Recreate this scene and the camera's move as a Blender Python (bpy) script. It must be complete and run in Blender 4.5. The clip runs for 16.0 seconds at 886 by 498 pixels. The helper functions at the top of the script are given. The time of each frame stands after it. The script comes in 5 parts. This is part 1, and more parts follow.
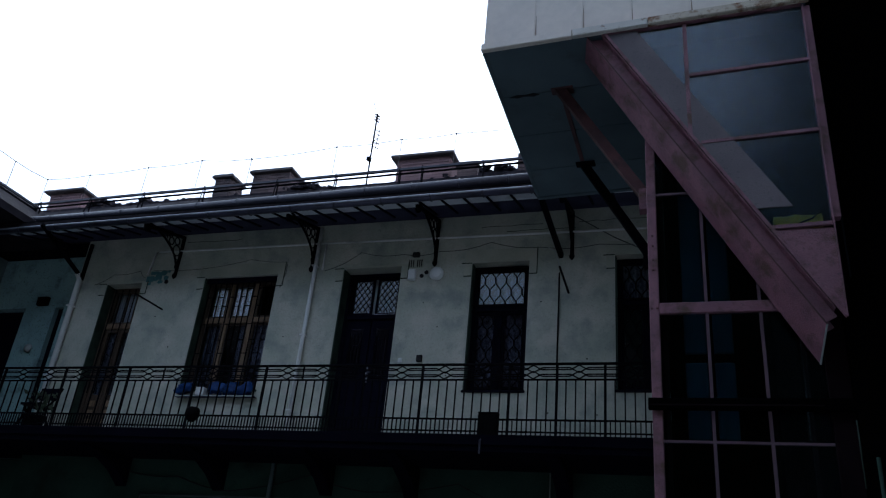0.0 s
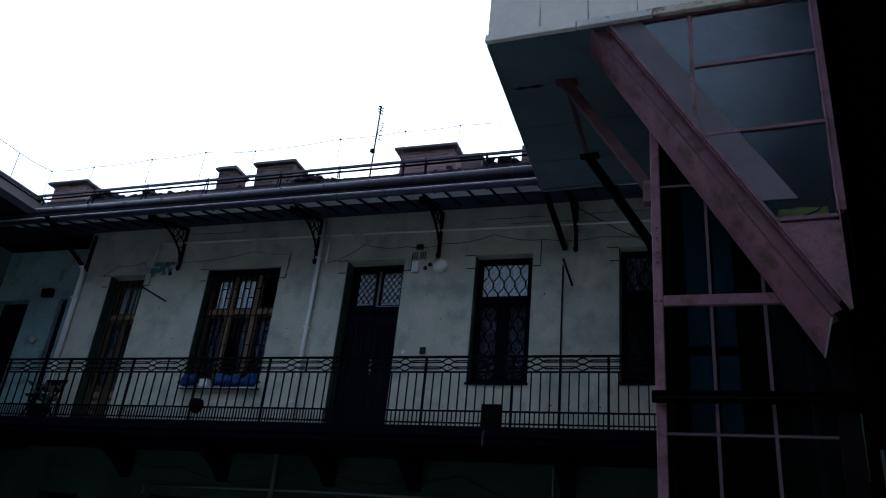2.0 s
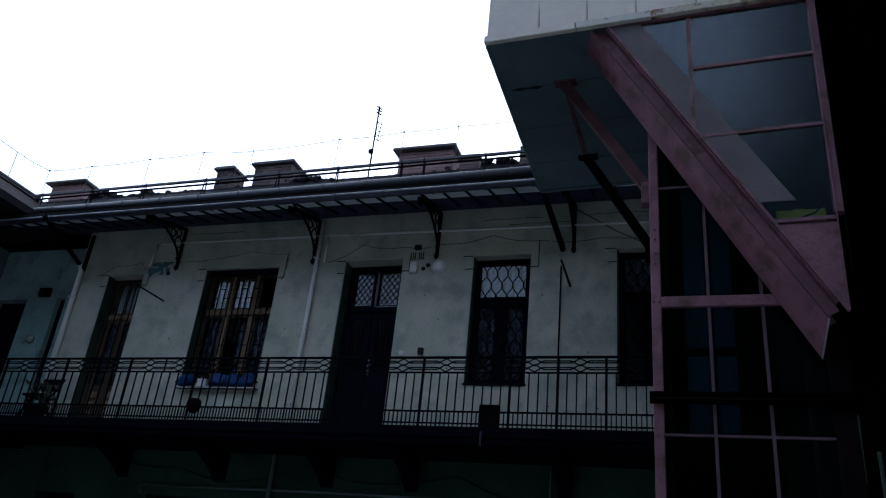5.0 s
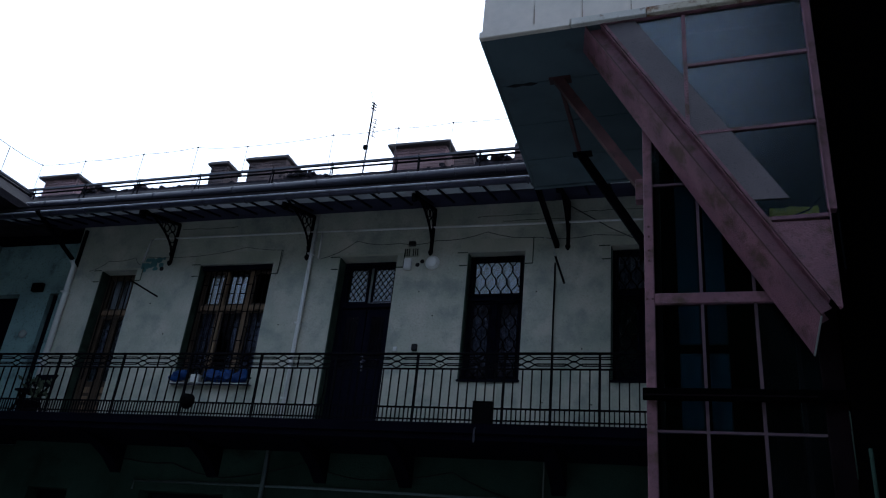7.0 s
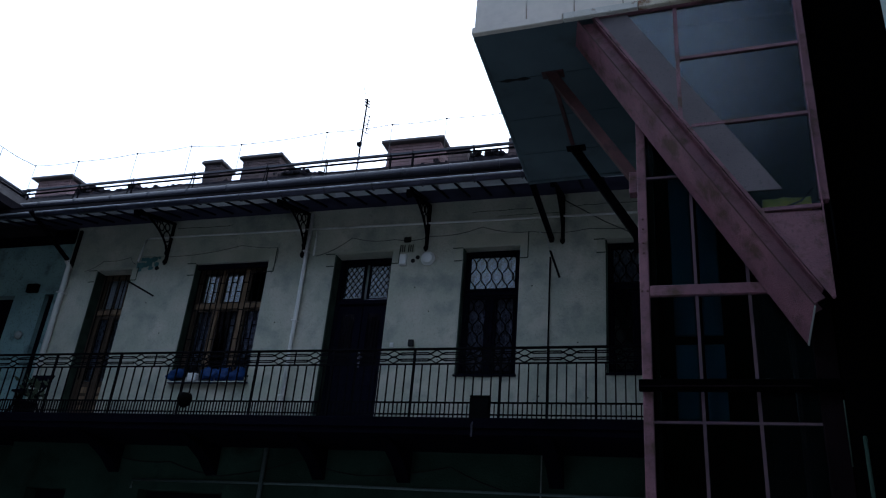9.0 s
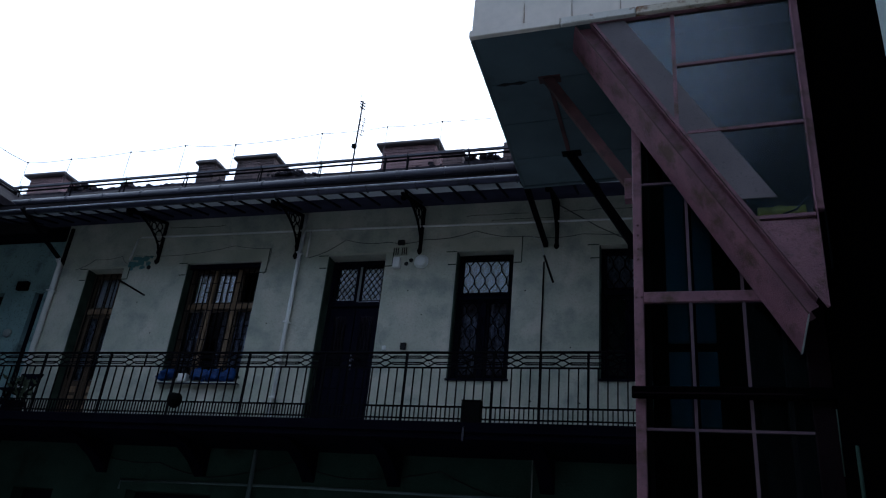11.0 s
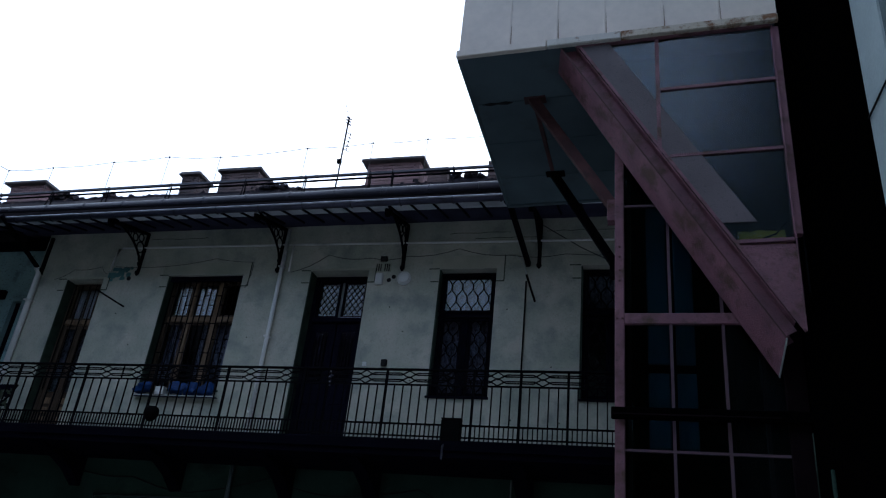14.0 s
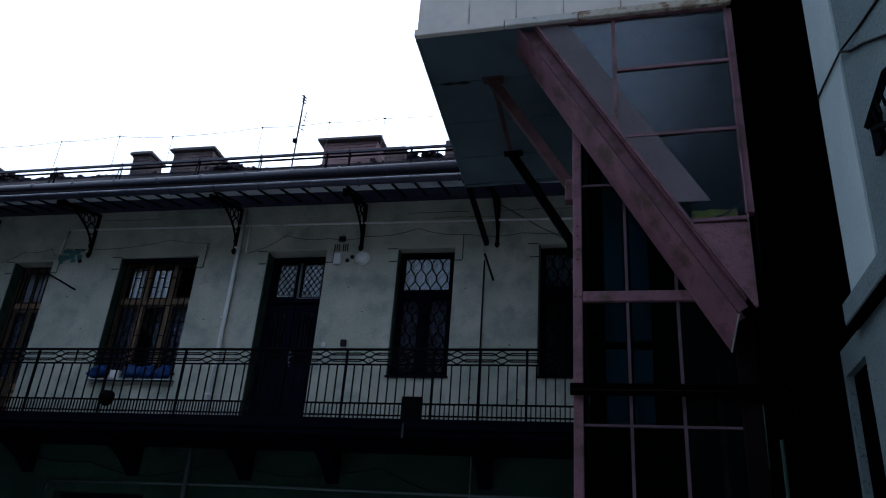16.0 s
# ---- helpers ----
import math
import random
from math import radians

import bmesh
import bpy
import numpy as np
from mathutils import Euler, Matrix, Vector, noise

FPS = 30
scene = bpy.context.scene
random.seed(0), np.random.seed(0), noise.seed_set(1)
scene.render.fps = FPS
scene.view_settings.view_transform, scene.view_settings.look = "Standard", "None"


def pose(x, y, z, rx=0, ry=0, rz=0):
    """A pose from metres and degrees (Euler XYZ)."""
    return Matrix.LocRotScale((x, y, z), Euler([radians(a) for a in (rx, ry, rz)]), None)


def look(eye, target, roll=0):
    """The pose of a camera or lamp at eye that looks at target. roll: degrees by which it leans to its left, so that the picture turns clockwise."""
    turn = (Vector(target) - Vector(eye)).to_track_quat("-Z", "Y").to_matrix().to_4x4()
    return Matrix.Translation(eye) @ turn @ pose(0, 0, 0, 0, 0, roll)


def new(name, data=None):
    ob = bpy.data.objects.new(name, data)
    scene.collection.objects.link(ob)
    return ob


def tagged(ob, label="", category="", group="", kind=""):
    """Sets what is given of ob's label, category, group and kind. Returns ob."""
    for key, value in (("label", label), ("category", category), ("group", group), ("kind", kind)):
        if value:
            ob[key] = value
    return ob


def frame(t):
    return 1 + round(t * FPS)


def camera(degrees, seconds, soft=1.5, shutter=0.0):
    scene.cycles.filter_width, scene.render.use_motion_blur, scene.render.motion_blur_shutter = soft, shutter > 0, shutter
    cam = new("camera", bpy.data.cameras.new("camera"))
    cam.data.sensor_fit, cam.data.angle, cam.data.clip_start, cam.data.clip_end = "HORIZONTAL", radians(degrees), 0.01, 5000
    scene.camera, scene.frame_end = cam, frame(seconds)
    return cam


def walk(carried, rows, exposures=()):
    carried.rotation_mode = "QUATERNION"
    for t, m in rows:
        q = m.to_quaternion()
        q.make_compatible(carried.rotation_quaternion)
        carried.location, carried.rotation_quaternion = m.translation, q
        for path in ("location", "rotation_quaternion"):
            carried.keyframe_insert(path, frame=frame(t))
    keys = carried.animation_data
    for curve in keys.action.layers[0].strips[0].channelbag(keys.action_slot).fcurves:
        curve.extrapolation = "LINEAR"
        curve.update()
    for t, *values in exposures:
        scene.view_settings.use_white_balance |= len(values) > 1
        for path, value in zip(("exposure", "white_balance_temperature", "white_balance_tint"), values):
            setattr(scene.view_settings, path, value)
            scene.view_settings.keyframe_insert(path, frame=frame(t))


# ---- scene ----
cam = camera(59.0, 16.0, soft=1.2)
EXPOSURE = -0.98
PATH = [
    (0.0, pose(-0.000, -0.000, 1.600, 116.05, -5.12, 17.00)),
    (0.5, pose(0.003, 0.017, 1.600, 115.83, -5.46, 17.05)),
    (1.0, pose(-0.002, 0.011, 1.598, 115.64, -5.42, 17.01)),
    (1.5, pose(-0.002, 0.016, 1.600, 115.47, -5.17, 17.15)),
    (2.0, pose(-0.002, 0.018, 1.602, 115.49, -5.32, 17.21)),
    (2.5, pose(-0.009, 0.020, 1.603, 115.75, -5.09, 17.39)),
    (3.0, pose(-0.004, 0.004, 1.592, 116.07, -4.40, 17.83)),
    (3.5, pose(-0.004, -0.008, 1.591, 116.21, -4.84, 17.18)),
    (6.0, pose(-0.010, 0.013, 1.600, 115.21, -5.62, 16.93)),
    (6.5, pose(-0.002, -0.023, 1.577, 115.50, -5.49, 16.57)),
    (7.0, pose(-0.006, 0.010, 1.594, 115.35, -5.42, 16.51)),
    (7.5, pose(-0.007, 0.001, 1.594, 115.19, -5.27, 16.48)),
    (8.0, pose(-0.011, 0.013, 1.595, 115.10, -5.26, 16.31)),
    (8.5, pose(-0.019, 0.008, 1.590, 115.12, -5.04, 16.43)),
    (9.0, pose(-0.006, -0.013, 1.571, 115.08, -4.60, 16.47)),
    (11.5, pose(-0.030, 0.014, 1.586, 115.47, -5.18, 15.54)),
    (12.0, pose(-0.020, 0.004, 1.587, 115.66, -4.89, 15.51)),
    (12.5, pose(-0.013, -0.006, 1.583, 116.14, -5.75, 14.87)),
    (13.0, pose(-0.022, -0.014, 1.593, 116.56, -5.95, 14.26)),
    (13.5, pose(-0.027, -0.012, 1.586, 116.83, -6.19, 13.99)),
    (14.0, pose(-0.023, -0.003, 1.578, 116.81, -5.65, 14.00)),
    (14.5, pose(-0.017, -0.007, 1.581, 116.67, -5.27, 14.07)),
    (15.0, pose(-0.034, -0.018, 1.573, 116.33, -4.68, 14.21)),
    (15.5, pose(-0.052, -0.057, 1.549, 116.14, -3.78, 12.45)),
    (16.0, pose(-0.057, -0.043, 1.575, 115.48, -3.85, 11.29)),
]
walk(cam, PATH)

# ---- light ----
world = bpy.data.worlds.new("overcast_sky")
scene.world = world
world.use_nodes = True
wn, wl = world.node_tree.nodes, world.node_tree.links
wn.clear()
sky = wn.new("ShaderNodeTexSky")
sky.sky_type, sky.sun_disc = "NISHITA", False
sky.sun_elevation, sky.sun_rotation = radians(40), radians(-15)
sky.air_density, sky.dust_density = 1.0, 4.0
# thick cloud, brighter towards the hidden sun behind the house
ray = wn.new("ShaderNodeTexCoord")
toward = wn.new("ShaderNodeVectorMath")
toward.operation = "DOT_PRODUCT"
toward.inputs[1].default_value = (-0.2, 0.75, 0.63)
glow = wn.new("ShaderNodeMapRange")
glow.inputs[1].default_value, glow.inputs[2].default_value = -0.7, 1.0
layer = wn.new("ShaderNodeMixRGB")
layer.inputs[1].default_value, layer.inputs[2].default_value = (6.0, 9.5, 15.7, 1), (19.8, 24.0, 31.5, 1)
wl.new(ray.outputs["Generated"], toward.inputs[0])
wl.new(toward.outputs["Value"], glow.inputs[0])
wl.new(glow.outputs[0], layer.inputs[0])
cloud = wn.new("ShaderNodeMixRGB")
cloud.inputs[0].default_value = 0.88
wl.new(layer.outputs[0], cloud.inputs[2])
bg = wn.new("ShaderNodeBackground")
bg.inputs[1].default_value = 0.15
wout = wn.new("ShaderNodeOutputWorld")
wl.new(sky.outputs[0], cloud.inputs[1])
wl.new(cloud.outputs[0], bg.inputs[0])
wl.new(bg.outputs[0], wout.inputs[0])

sun = new("sun", bpy.data.lights.new("sun", "SUN"))
sun.data.energy, sun.data.angle, sun.data.color = 0.6, radians(30), (1.0, 0.97, 0.93)
sun.matrix_world = look((-6, 24, 24), (0, 0, 0))
scene.view_settings.exposure = EXPOSURE


# ---- materials ----
def mat(name, col, col2=None, rough=0.7, metal=0.0, scale=3.0, bump=0.15, fine=60.0, stain=None, stain_at=(0.55, 0.75), stain_scale=1.2,
        stretch=(1, 1, 1), vary=0.0, spec=0.5, pits=0.0):
    """A worn surface: two colours mixed by broad noise, fine grain, optional stains, bump."""
    m = bpy.data.materials.new(name)
    m.use_nodes = True
    n, l = m.node_tree.nodes, m.node_tree.links
    p = n["Principled BSDF"]
    p.inputs["Roughness"].default_value, p.inputs["Metallic"].default_value = rough, metal
    p.inputs["Specular IOR Level"].default_value = spec
    geo = n.new("ShaderNodeNewGeometry")
    mp = n.new("ShaderNodeMapping")
    mp.inputs["Scale"].default_value = stretch
    l.new(geo.outputs["Position"], mp.inputs["Vector"])

    def noise_tex(s, detail):
        t = n.new("ShaderNodeTexNoise")
        t.inputs["Scale"].default_value, t.inputs["Detail"].default_value = s, detail
        l.new(mp.outputs[0], t.inputs["Vector"])
        return t

    def ramp(src, a, b):
        r = n.new("ShaderNodeMapRange")
        r.inputs[1].default_value, r.inputs[2].default_value = a, b
        l.new(src, r.inputs[0])
        return r.outputs[0]

    def mix(f, a, b, kind="MIX"):
        x = n.new("ShaderNodeMixRGB")
        x.blend_type = kind
        for socket, value in zip(x.inputs, (f, a, b)):
            if isinstance(value, (int, float)):
                socket.default_value = value
            elif isinstance(value, tuple):
                socket.default_value = (*value, 1)
            else:
                l.new(value, socket)
        return x.outputs[0]

    broad, grain = noise_tex(scale, 6), noise_tex(fine, 4)
    c = mix(ramp(broad.outputs[0], 0.3, 0.7), tuple(col), tuple(col2 or [v * 0.7 for v in col]))
    c = mix(0.45, c, mix(grain.outputs[0], (0.55, 0.55, 0.55), (1, 1, 1)), "MULTIPLY")
    if stain:
        s = noise_tex(stain_scale, 9)
        s.inputs["Roughness"].default_value = 0.62
        c = mix(ramp(s.outputs[0], *stain_at), c, tuple(stain))
    if pits:
        pock = noise_tex(38.0, 2)
        c = mix(mix(ramp(pock.outputs[0], 0.6, 0.72), (0, 0, 0), (pits, pits, pits)), c, (0.03, 0.04, 0.04))
    if vary:
        info = n.new("ShaderNodeObjectInfo")
        c = mix(vary, c, mix(info.outputs["Random"], (0.4, 0.4, 0.4), (1, 1, 1)), "MULTIPLY")
    l.new(c, p.inputs["Base Color"])
    r = n.new("ShaderNodeMapRange")
    r.inputs[3].default_value, r.inputs[4].default_value = max(0.02, rough - 0.12), min(1, rough + 0.12)
    l.new(broad.outputs[0], r.inputs[0])
    l.new(r.outputs[0], p.inputs["Roughness"])
    if bump:
        b = n.new("ShaderNodeBump")
        b.inputs["Strength"].default_value, b.inputs["Distance"].default_value = bump, 0.02
        l.new(grain.outputs[0], b.inputs["Height"])
        l.new(b.outputs[0], p.inputs["Normal"])
    return m


def glass(name, tint, rough, ripple=0.0, scale=40.0, ior=1.5):
    """Clear or rough sheet glass."""
    m = bpy.data.materials.new(name)
    m.use_nodes = True
    n, l = m.node_tree.nodes, m.node_tree.links
    p = n["Principled BSDF"]
    p.inputs["Base Color"].default_value = (*tint, 1)
    p.inputs["Transmission Weight"].default_value = 1.0
    p.inputs["Roughness"].default_value = rough
    p.inputs["IOR"].default_value = ior
    geo = n.new("ShaderNodeNewGeometry")
    t = n.new("ShaderNodeTexNoise")
    t.inputs["Scale"].default_value, t.inputs["Detail"].default_value = scale, 5
    l.new(geo.outputs["Position"], t.inputs["Vector"])
    if ripple:
        b = n.new("ShaderNodeBump")
        b.inputs["Strength"].default_value, b.inputs["Distance"].default_value = ripple, 0.01
        l.new(t.outputs[0], b.inputs["Height"])
        l.new(b.outputs[0], p.inputs["Normal"])
    return m


PLASTER = mat("weathered_plaster", (0.55, 0.515, 0.44), (0.35, 0.375, 0.312), 0.9, scale=1.5, bump=0.6, fine=28, stain=(0.21, 0.24, 0.22), stain_at=(0.5, 0.74), stain_scale=2.2, pits=0.2)
BOUNCE_PLASTER = mat("pale_bounce_plaster", (0.50, 0.50, 0.46), (0.40, 0.41, 0.385), 0.9, scale=1.2, bump=0.4, fine=30)
PLASTER_TEAL = mat("green_grey_plaster", (0.15, 0.205, 0.21), (0.11, 0.155, 0.16), 0.9, scale=1.0, bump=0.5, fine=35, stain=(0.12, 0.15, 0.15), pits=0.8)
PLASTER_RECESS = mat("teal_plaster", (0.31, 0.48, 0.48), (0.21, 0.335, 0.34), 0.9, scale=1.5, bump=0.6, fine=30, stain=(0.09, 0.13, 0.13), stain_at=(0.56, 0.72), stain_scale=2.5, pits=0.8)
PLASTER_PALE = mat("pale_plaster", (0.47, 0.56, 0.55), (0.40, 0.48, 0.48), 0.85, scale=1.4, bump=0.3, fine=30)
# Plaster made dark in its colour for the shade below the gallery.
PLASTER_LOW = mat("shade_dark_plaster", (0.034, 0.068, 0.053), (0.016, 0.033, 0.026), 0.95, scale=0.9, bump=0.5, fine=35, stain=(0.012, 0.014, 0.013), spec=0.08)
LINTEL = mat("lintel_plaster", (0.50, 0.475, 0.395), (0.35, 0.365, 0.295), 0.9, scale=1.6, bump=0.4, fine=35)
# Near black, with the depth of shade put into the colour.
DEEP_SHADE = mat("deep_shade_black", (0.0015, 0.0015, 0.002), (0.001, 0.001, 0.0012), 0.95, scale=2, bump=0.2, spec=0.0)
CONCRETE = mat("old_concrete", (0.46, 0.46, 0.44), (0.36, 0.36, 0.35), 0.9, scale=1.5, bump=0.5, stain=(0.14, 0.14, 0.13))
BOUNCE_PAVING = mat("pale_bounce_paving", (0.62, 0.60, 0.55), (0.48, 0.47, 0.43), 0.9, scale=2, bump=0.4, stain=(0.26, 0.26, 0.24))
# Gallery stone near black; its shaded underside is put into the colour.
SLAB = mat("shade_dark_slab", (0.0035, 0.0035, 0.009), (0.002, 0.002, 0.005), 0.9, scale=1.5, bump=0.4, stain=(0.018, 0.018, 0.028), stain_at=(0.7, 0.82), spec=0.02)
ZINC = mat("weathered_zinc", (0.06, 0.058, 0.10), (0.025, 0.025, 0.045), 0.36, 0.25, scale=2.5, bump=0.15, stain=(0.02, 0.019, 0.026), stain_scale=4)
ZINC_RIM = mat("bright_zinc", (0.42, 0.42, 0.47), (0.22, 0.22, 0.26), 0.45, 0.3, scale=6, bump=0.1)
ZINC_DARK = mat("dark_zinc", (0.024, 0.022, 0.042), (0.011, 0.010, 0.020), 0.40, 0.1, scale=2.5, bump=0.3, stain=(0.06, 0.055, 0.08), stain_at=(0.58, 0.75), stain_scale=5)
SOFFIT = mat("soffit_boards", (0.72, 0.74, 0.80), (0.58, 0.60, 0.66), 0.85, scale=1.5, bump=0.2, stain=(0.3, 0.3, 0.34))
DARK_WOOD = mat("dark_wood", (0.006, 0.006, 0.015), (0.0035, 0.0035, 0.009), 0.65, scale=5, bump=0.2, stretch=(6, 6, 1), spec=0.02)
BROWN_WOOD = mat("brown_wood", (0.26, 0.152, 0.082), (0.14, 0.082, 0.046), 0.6, scale=5, bump=0.25, stretch=(6, 6, 1), stain=(0.05, 0.03, 0.02))
IRON = mat("black_iron", (0.0045, 0.0045, 0.007), (0.0025, 0.0025, 0.004), 0.7, 0.0, scale=6, bump=0.2, stain=(0.02, 0.010, 0.008), stain_at=(0.62, 0.75), stain_scale=9, spec=0.02)
ROOF_TILE = mat("roof_tiles", (0.020, 0.016, 0.020), (0.010, 0.009, 0.012), 0.85, scale=4, bump=0.6, fine=22, spec=0.08)
BRICK = mat("sooty_brick", (0.21, 0.135, 0.13), (0.135, 0.09, 0.09), 0.9, scale=3, bump=0.5, fine=24, stain=(0.05, 0.045, 0.05), stain_at=(0.5, 0.7), vary=0.55)
BRICK_RED = mat("red_brick", (0.38, 0.22, 0.22), (0.30, 0.175, 0.18), 0.9, scale=3, bump=0.5, fine=24, stain=(0.2, 0.13, 0.12), vary=0.35)
SOOT_BRICK = mat("black_sooty_brick", (0.05, 0.042, 0.05), (0.02, 0.018, 0.024), 0.95, scale=7, bump=0.9, fine=20, stain=(0.11, 0.075, 0.072), stain_at=(0.55, 0.66), stain_scale=6, vary=0.4, spec=0.1)
CAP = mat("chimney_cap", (0.17, 0.14, 0.14), (0.09, 0.08, 0.085), 0.9, scale=3, bump=0.5)
PINK = mat("faded_red_paint", (0.295, 0.118, 0.155), (0.17, 0.07, 0.098), 0.62, scale=3.2, bump=0.6, fine=70, stain=(0.085, 0.036, 0.026), stain_at=(0.5, 0.66), stain_scale=4.5, pits=0.45)
PINK_DARK = mat("rusty_red_paint", (0.115, 0.034, 0.038), (0.045, 0.016, 0.018), 0.7, scale=2.5, bump=0.3, stain=(0.015, 0.008, 0.008), stain_scale=4)
WHITE_SHEET = mat("white_sheet_metal", (0.88, 0.75, 0.655), (0.76, 0.66, 0.59), 0.45, scale=1.2, bump=0.06, fine=12, stain=(0.36, 0.30, 0.24), stain_at=(0.68, 0.85), stain_scale=2.2, vary=0.12)
RUST_SHEET = mat("rusty_white_edge", (0.68, 0.58, 0.48), (0.52, 0.42, 0.31), 0.7, scale=3.0, bump=0.3, stain=(0.20, 0.085, 0.035), stain_at=(0.50, 0.62), stain_scale=6)
RUST_SPOTTED = mat("rust_spotted_white_edge", (0.72, 0.66, 0.62), (0.60, 0.55, 0.49), 0.6, scale=3.0, bump=0.2, stain=(0.22, 0.12, 0.07), stain_at=(0.58, 0.68), stain_scale=7)
RUST = mat("rust_streak", (0.30, 0.18, 0.11), (0.46, 0.36, 0.29), 0.85, scale=9, bump=0.3)
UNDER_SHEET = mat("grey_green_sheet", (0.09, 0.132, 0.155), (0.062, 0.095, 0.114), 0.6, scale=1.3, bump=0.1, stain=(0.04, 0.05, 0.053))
WHITE_PIPE = mat("white_pipe_paint", (0.80, 0.78, 0.75), (0.66, 0.67, 0.66), 0.5, scale=3, bump=0.05, stain=(0.3, 0.3, 0.28))
GREY_PIPE = mat("grey_pipe_paint", (0.44, 0.47, 0.45), (0.36, 0.38, 0.37), 0.6, scale=3, bump=0.05)
BROWN_DARK = mat("dark_brown_wood", (0.08, 0.05, 0.034), (0.04, 0.026, 0.018), 0.6, scale=5, bump=0.25, stretch=(6, 6, 1), stain=(0.012, 0.009, 0.008), spec=0.2)
JAMB = mat("dark_green_jamb", (0.042, 0.068, 0.05), (0.018, 0.028, 0.022), 0.8, scale=4, bump=0.3, spec=0.15)
MORTAR = mat("lime_mortar", (0.28, 0.18, 0.18), (0.21, 0.14, 0.14), 0.95, scale=4, bump=0.3)
MORTAR_DARK = mat("sooty_mortar", (0.085, 0.065, 0.065), (0.055, 0.045, 0.047), 0.95, scale=4, bump=0.3)
WIRE = mat("grey_wire", (0.07, 0.075, 0.075), None, 0.7, bump=0)
# Boards coloured dark for the shade deep under the eaves and shelf.
SHADE_BOARD = mat("shade_dark_boards", (0.048, 0.048, 0.09), (0.026, 0.026, 0.052), 0.9, scale=2, bump=0.2, spec=0.1)
CABLE = mat("black_cable", (0.015, 0.015, 0.017), None, 0.7, bump=0, spec=0.15)
PLASTIC_WHITE = mat("white_plastic", (0.7, 0.7, 0.69), (0.62, 0.62, 0.6), 0.4, bump=0)
BLUE = mat("blue_plastic", (0.005, 0.045, 0.165), (0.002, 0.018, 0.08), 0.5, scale=12, bump=0.5, fine=30, spec=0.15)
POT = mat("dark_clay", (0.0035, 0.0033, 0.004), None, 0.7, scale=8, bump=0.2, spec=0.02)
YELLOW = mat("yellow_foam", (0.85, 0.60, 0.07), (0.55, 0.36, 0.04), 0.9, scale=9, bump=0.7, fine=50)
# Darker copy of the net curtain; dimness behind the panes is in its colour.
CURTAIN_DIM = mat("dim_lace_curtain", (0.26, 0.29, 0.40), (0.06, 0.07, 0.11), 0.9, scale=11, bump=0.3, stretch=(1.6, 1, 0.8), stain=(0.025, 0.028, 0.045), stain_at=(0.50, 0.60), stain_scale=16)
# Flashing coloured near black for the shadow gap below the roll.
FLASHING = mat("gap_shade_flashing", (0.012, 0.012, 0.016), (0.008, 0.008, 0.010), 0.8, scale=3, bump=0.2, spec=0.08)
CURTAIN = mat("net_curtain", (0.76, 0.77, 0.8), (0.58, 0.59, 0.64), 0.9, scale=3, bump=0.3, stretch=(8, 1, 0.4))
TEAL_PANEL = mat("teal_lift_panel", (0.06, 0.20, 0.205), (0.03, 0.11, 0.12), 0.6, scale=2, bump=0.1, stretch=(3, 1, 0.6))
LEAF = mat("dusty_leaf", (0.05, 0.075, 0.04), (0.03, 0.045, 0.025), 0.7, bump=0)
PANE = glass("window_glass", (0.82, 0.86, 0.9), 0.02, 0.05, 3.0)
WIRED = glass("wired_glass", (0.42, 0.57, 0.75), 0.05, 0.09, 130.0, 1.44)
# Shaded copies of the faded red paint: far post and lower glazing bars.
RED_SHADED = mat("shaded_red_paint", (0.009, 0.004, 0.006), (0.004, 0.002, 0.003), 0.8, scale=3, bump=0.2, spec=0.05)
PINK_SHADED = mat("shaded_red_glazing_paint", (0.14, 0.075, 0.10), (0.09, 0.05, 0.07), 0.75, scale=3, bump=0.3, fine=70)
# Lining near black: the unlit shaft inside is put into the colour.
INNER = mat("shaft_shade_lining", (0.005, 0.006, 0.009), (0.003, 0.004, 0.006), 0.9, scale=2, bump=0.1, spec=0.05)
GREY_BAND = mat("grey_glass_band", (0.165, 0.128, 0.142), (0.115, 0.09, 0.102), 0.6, scale=2, bump=0.3, fine=90, pits=0.4)
# Dark tint and low IOR keep the shaft panes near black.
WIRED_LOW = glass("dark_tinted_shaft_glass", (0.24, 0.35, 0.44), 0.03, 0.03, 45.0, 1.17)


# ---- mesh helpers ----
def box(bm, x0, x1, y0, y1, z0, z1, bevel=0.0):
    m = Matrix.Translation(((x0 + x1) / 2, (y0 + y1) / 2, (z0 + z1) / 2)) @ Matrix.Diagonal((x1 - x0, y1 - y0, z1 - z0, 1))
    r = bmesh.ops.create_cube(bm, size=1, matrix=m)
    if bevel:
        edges = list({e for v in r["verts"] for e in v.link_edges})
        bmesh.ops.bevel(bm, geom=edges, offset=bevel, segments=1, affect="EDGES", clamp_overlap=True)
    return bm


def bar(bm, a, b, w, d=None, up=(0, 1, 0), bevel=0.0):
    """A rectangular bar from a to b; d is its size along up."""
    a, b = Vector(a), Vector(b)
    z = (b - a).normalized()
    y = Vector(up) - z * z.dot(Vector(up))
    y.normalize()
    x = y.cross(z)
    m = Matrix((x, y, z)).transposed().to_4x4()
    m.translation = (a + b) / 2
    r = bmesh.ops.create_cube(bm, size=1, matrix=m @ Matrix.Diagonal((w, d or w, (b - a).length, 1)))
    if bevel:
        edges = list({e for v in r["verts"] for e in v.link_edges})
        bmesh.ops.bevel(bm, geom=edges, offset=bevel, segments=1, affect="EDGES", clamp_overlap=True)
    return bm


